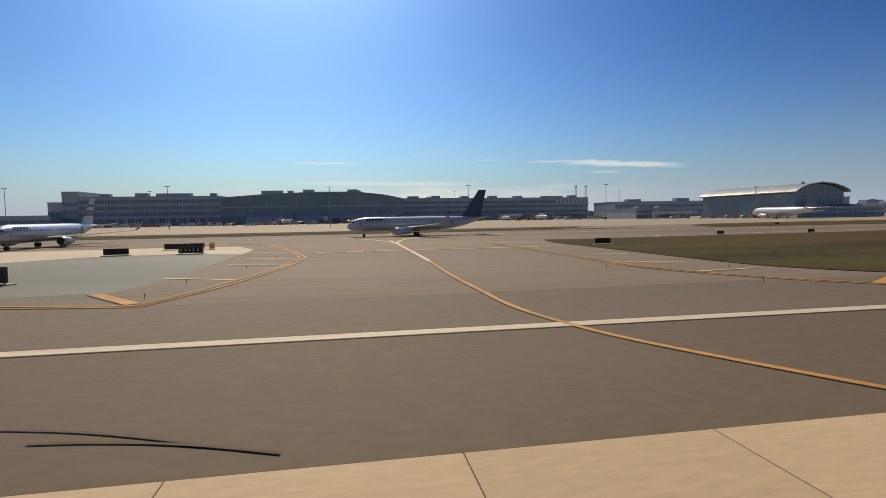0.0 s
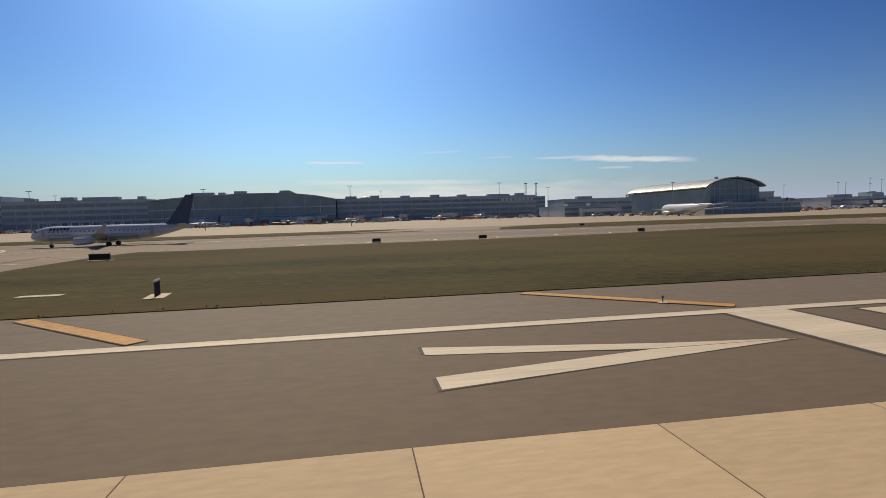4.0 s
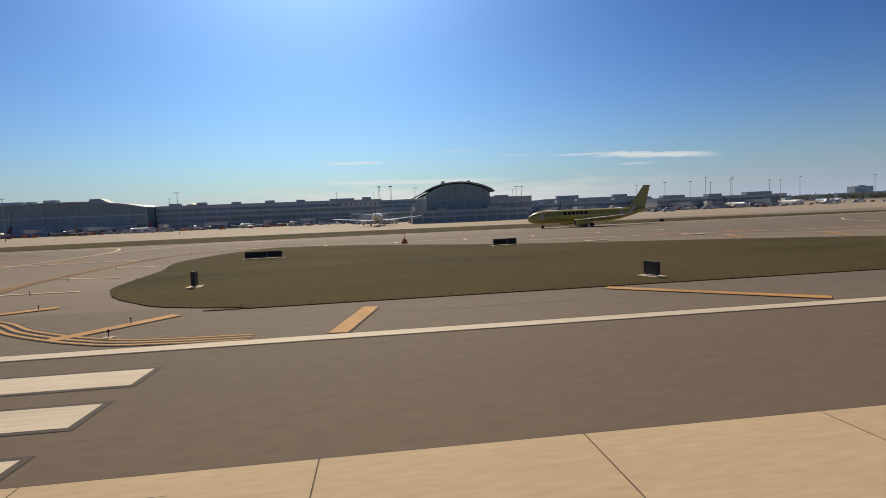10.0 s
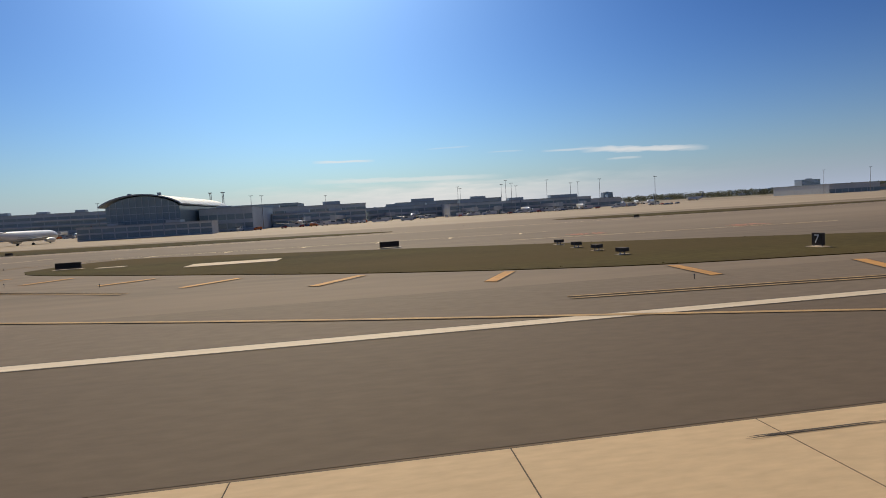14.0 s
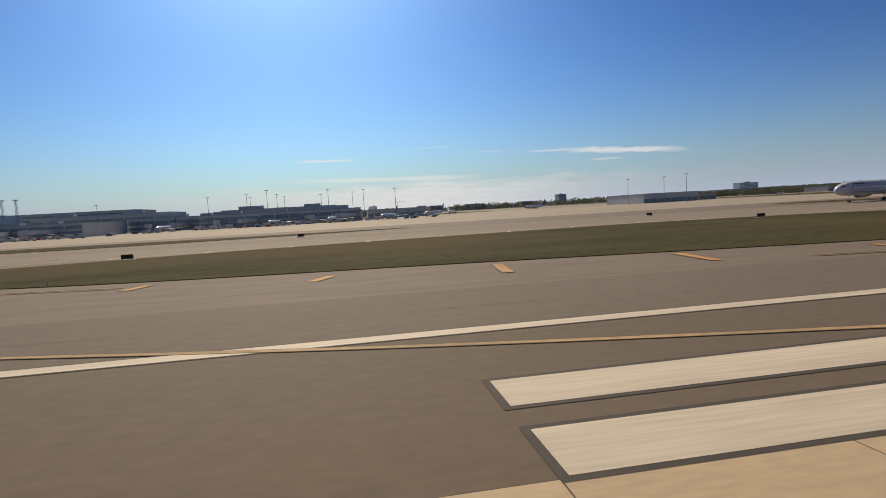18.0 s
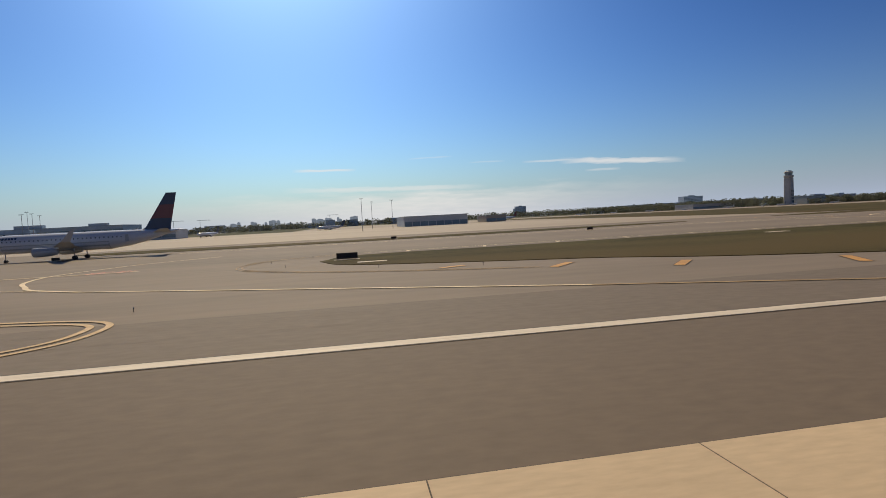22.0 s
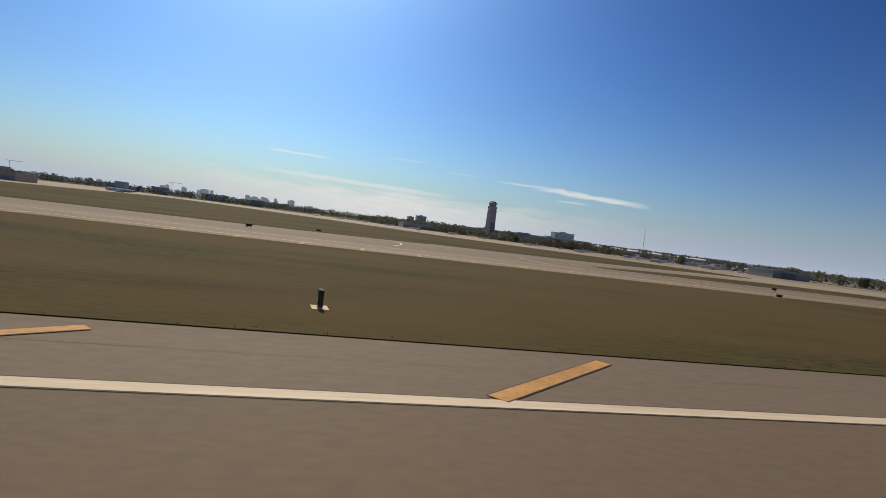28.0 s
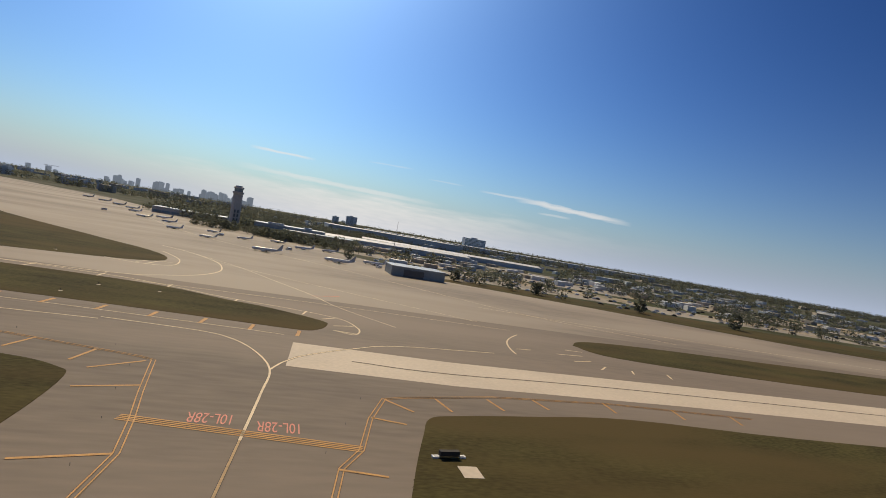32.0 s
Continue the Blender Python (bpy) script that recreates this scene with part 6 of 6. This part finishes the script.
for k in range(34):
    x, y, w, d = rng.uniform(1830, 2900), rng.uniform(330, 760), rng.uniform(22, 75), rng.uniform(12, 40)
    if y < 395 - (x - 1850) * 0.10:
        y += 90
    ring = [(x + w * math.cos(a * 0.698) * rng.uniform(0.7, 1.1), y + d * math.sin(a * 0.698) * rng.uniform(0.7, 1.1)) for a in range(9)]
    sheet("sandy_lot", ring, -0.06 + k * 0.0012, SAND, "bare pale sandy plot among trees and grass", "ground")
cars = [Shape(), Shape(), Shape()]
for x, y in scatter(900, 1780, 2900, 385, 800):
    s, c = rng.choice(cars), rng.uniform(0, 3)
    s.box(x, x + 4.4, y, y + 1.8, 0.0, 0.85).box(x + 0.9, x + 3.4, y + 0.15, y + 1.65, 0.85, 1.45)
for s, m in zip(cars, (AIR_WHITE, AIR_SILVER, AIR_BLACK)):
    tagged(new("parked_cars", s.mesh("parked_cars", m)), "rows of small parked cars far off", "cars", kind="stuff")
town = [Shape(), Shape(), Shape()]
for x, y in scatter(420, 1500, 7000, 900, 4200):
    w, d, h = rng.uniform(14, 60), rng.uniform(12, 40), rng.uniform(4, 9)
    rng.choice(town).box(x, x + w, y, y + d, -0.1, h, rng.uniform(0, 1.5))
for x, y in scatter(260, 1760, 3000, 420, 1200, lambda x, y: y > 470 - (x - 1800) * 0.06):
    w, d, h, t = rng.uniform(9, 26), rng.uniform(7, 14), rng.uniform(3, 5.5), rng.uniform(-0.3, 0.3)
    rng.choice(town).box(x, x + w, y, y + d, -0.1, h, t)
for x, y in scatter(160, -1500, 1400, 1400, 3800):
    rng.choice(town).box(x, x + rng.uniform(20, 70), y, y + 30, -0.1, rng.uniform(8, 22))
for s, m in zip(town, (WALL_TAN, ROOF_WHITE, WALL_PALE)):
    tagged(new("far_houses", s.mesh("far_houses", m)), "scattered low houses and sheds far off", "houses", kind="stuff")
for x0, x1, y0, y1 in ((1795, 2150, 1360, 1560), (1960, 3100, 1800, 1960)):
    building("warehouse", x0, x1, y0, y1, 18, WALL_PALE, "long warehouse with a bright white roof", ((1, 4),), roof=ROOF_WHITE, pane=40)
for x0, x1, y0, turn in ((1738, 1990, 772, 0.16), (1827, 2155, 925, -0.12)):
    w = x1 - x0
    b = thing("long_shed", x0, y0, 0, turn, "very long shed with a bright white single-pitch roof", "shed", "long sheds")
    part("body", Shape().box(0, w, 0.4, 17, -0.1, 7.6), WALL_PALE, b)
    for k in range(int(w / 9)):  # roof sheets side by side
        part("roof_sheet", Shape().loft([[(k * 9 + q, -0.6, 7.65), (k * 9 + q, 17.4, 10.2), (k * 9 + q, 17.4, 10.5), (k * 9 + q, -0.6, 7.95)] for q in (0.06, 8.94)]), ROOF_WHITE, b)
    part("back_wall", Shape().box(0, w, 16.6, 17, 7.6, 10.0), WALL_PALE, b)


def office(x, y, w, d, h, wall, label, floors):
    b = building("office_block", x, x + w, y, y + d, h, wall, label, [(h * (k + 0.25) / floors, h * (k + 0.75) / floors) for k in range(floors)], pane=w / 6, units=((x + w * 0.3, x + w * 0.6, 4),))
    return b


# these far blocks carry the haze in their wall colour
office(2390, 2090, 90, 40, 49, HAZE_BLUE, "haze-blue office block beyond the airfield", 9)
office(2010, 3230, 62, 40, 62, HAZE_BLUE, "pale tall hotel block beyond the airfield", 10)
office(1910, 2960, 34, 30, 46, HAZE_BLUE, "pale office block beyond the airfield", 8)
# skyline: towers on the horizon, in two groups, paled by a haze-like glow
for i in range(60):
    u = rng.random()
    az = rng.choice((rng.gauss(-14, 1.6), rng.gauss(-7, 1.5), rng.uniform(-28, 8)))
    y = 8300 + rng.uniform(-300, 300)
    h = rng.uniform(45, 125) * (1.0 if abs(az + 14) < 2.5 or abs(az + 7) < 2.5 else 0.6)
    b = thing("skyline_tower", 1700 + y * math.tan(radians(az)), y, 0, 0, "pale blue-grey high-rise on the hazy skyline", "high-rise", "skyline towers")
    w = rng.uniform(30, 85)
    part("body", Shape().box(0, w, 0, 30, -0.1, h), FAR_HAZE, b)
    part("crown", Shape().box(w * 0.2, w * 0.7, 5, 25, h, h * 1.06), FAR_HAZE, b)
for x, y in ((400, 1900), (470, 1950), (900, 2100)):
    c = thing("tower_crane", x, y, 0, 0.2, "thin tower crane on the horizon", "crane", "tower cranes")
    part("tower", Shape().box(-0.5, 0.5, -0.5, 0.5, -0.1, 46), STEEL, c)
    part("jib", Shape().box(-10, 32, -0.3, 0.3, 45, 46), STEEL, c)

# ---- concrete slabs of the row beside the runway's asphalt ----
slab = Shape().prism([(0.018, 2.52), (JOINT_STEP - 0.018, 2.52), (JOINT_STEP - 0.018, EDGE_Y - 0.04), (0.018, EDGE_Y - 0.04)], 0.0, 0.011).mesh("slab", CONCRETE)
for i in range(-6, 288):
    ob = part("slab", slab, CONCRETE, runway)
    ob.location = ((43 + JOINT_STEP * i) * K, 0, 0)
more = Shape()
for i in list(range(-60, -6)) + list(range(288, 380)):
    x = 43 + JOINT_STEP * i
    more.box(x + 0.018, x + JOINT_STEP - 0.018, 2.52, EDGE_Y - 0.04, 0.0, 0.011)
tagged(part("slab_rest", more, CONCRETE, runway), kind="stuff")

# ---- grass tufts along the island edges and in the near grass ----
rng = random.Random(31)
tufts = Shape()


def tuft(x, y, h):
    for _ in range(3):
        a = rng.uniform(0, 6.2832)
        dx, dy, w = math.cos(a), math.sin(a), h * rng.uniform(0.35, 0.8)
        px, py = x + rng.uniform(-0.15, 0.15), y + rng.uniform(-0.15, 0.15)
        tufts.add([(px - dx * w, py - dy * w, 0.0), (px + dx * w, py + dy * w, 0.0), (px + dy * w * 0.8, py - dx * w * 0.8, 0.05 + h * rng.uniform(0.6, 1.0))], [(0, 1, 2)])


for pts in ISLANDS[:7]:
    ring = smooth_line(pts + [pts[0]], 4)
    cx, cy = sum(q.x for q in ring) / len(ring), sum(q.y for q in ring) / len(ring)
    for a, b in zip(ring, ring[1:]):
        if min(a.y, b.y) > 70 or max(a.x, b.x) > 1760:
            continue
        length = (b - a).length
        side = Vector((-(b - a).y, (b - a).x)) / max(length, 0.001)
        if side.dot(Vector((cx, cy)) - Vector((a.x, a.y))) < 0:
            side = -side
        for _ in range(int(length * 1.6)):
            u, d = rng.random(), rng.uniform(-0.06, 0.8)
            tuft(a.x + (b.x - a.x) * u + side.x * d, a.y + (b.y - a.y) * u + side.y * d, rng.choice((0.04, 0.05, 0.06, 0.08, 0.11)))
tagged(new("grass_tufts", tufts.mesh("grass_tufts", GRASS)), "uneven tufts of olive-brown grass along the paved edge", "grass", kind="stuff")
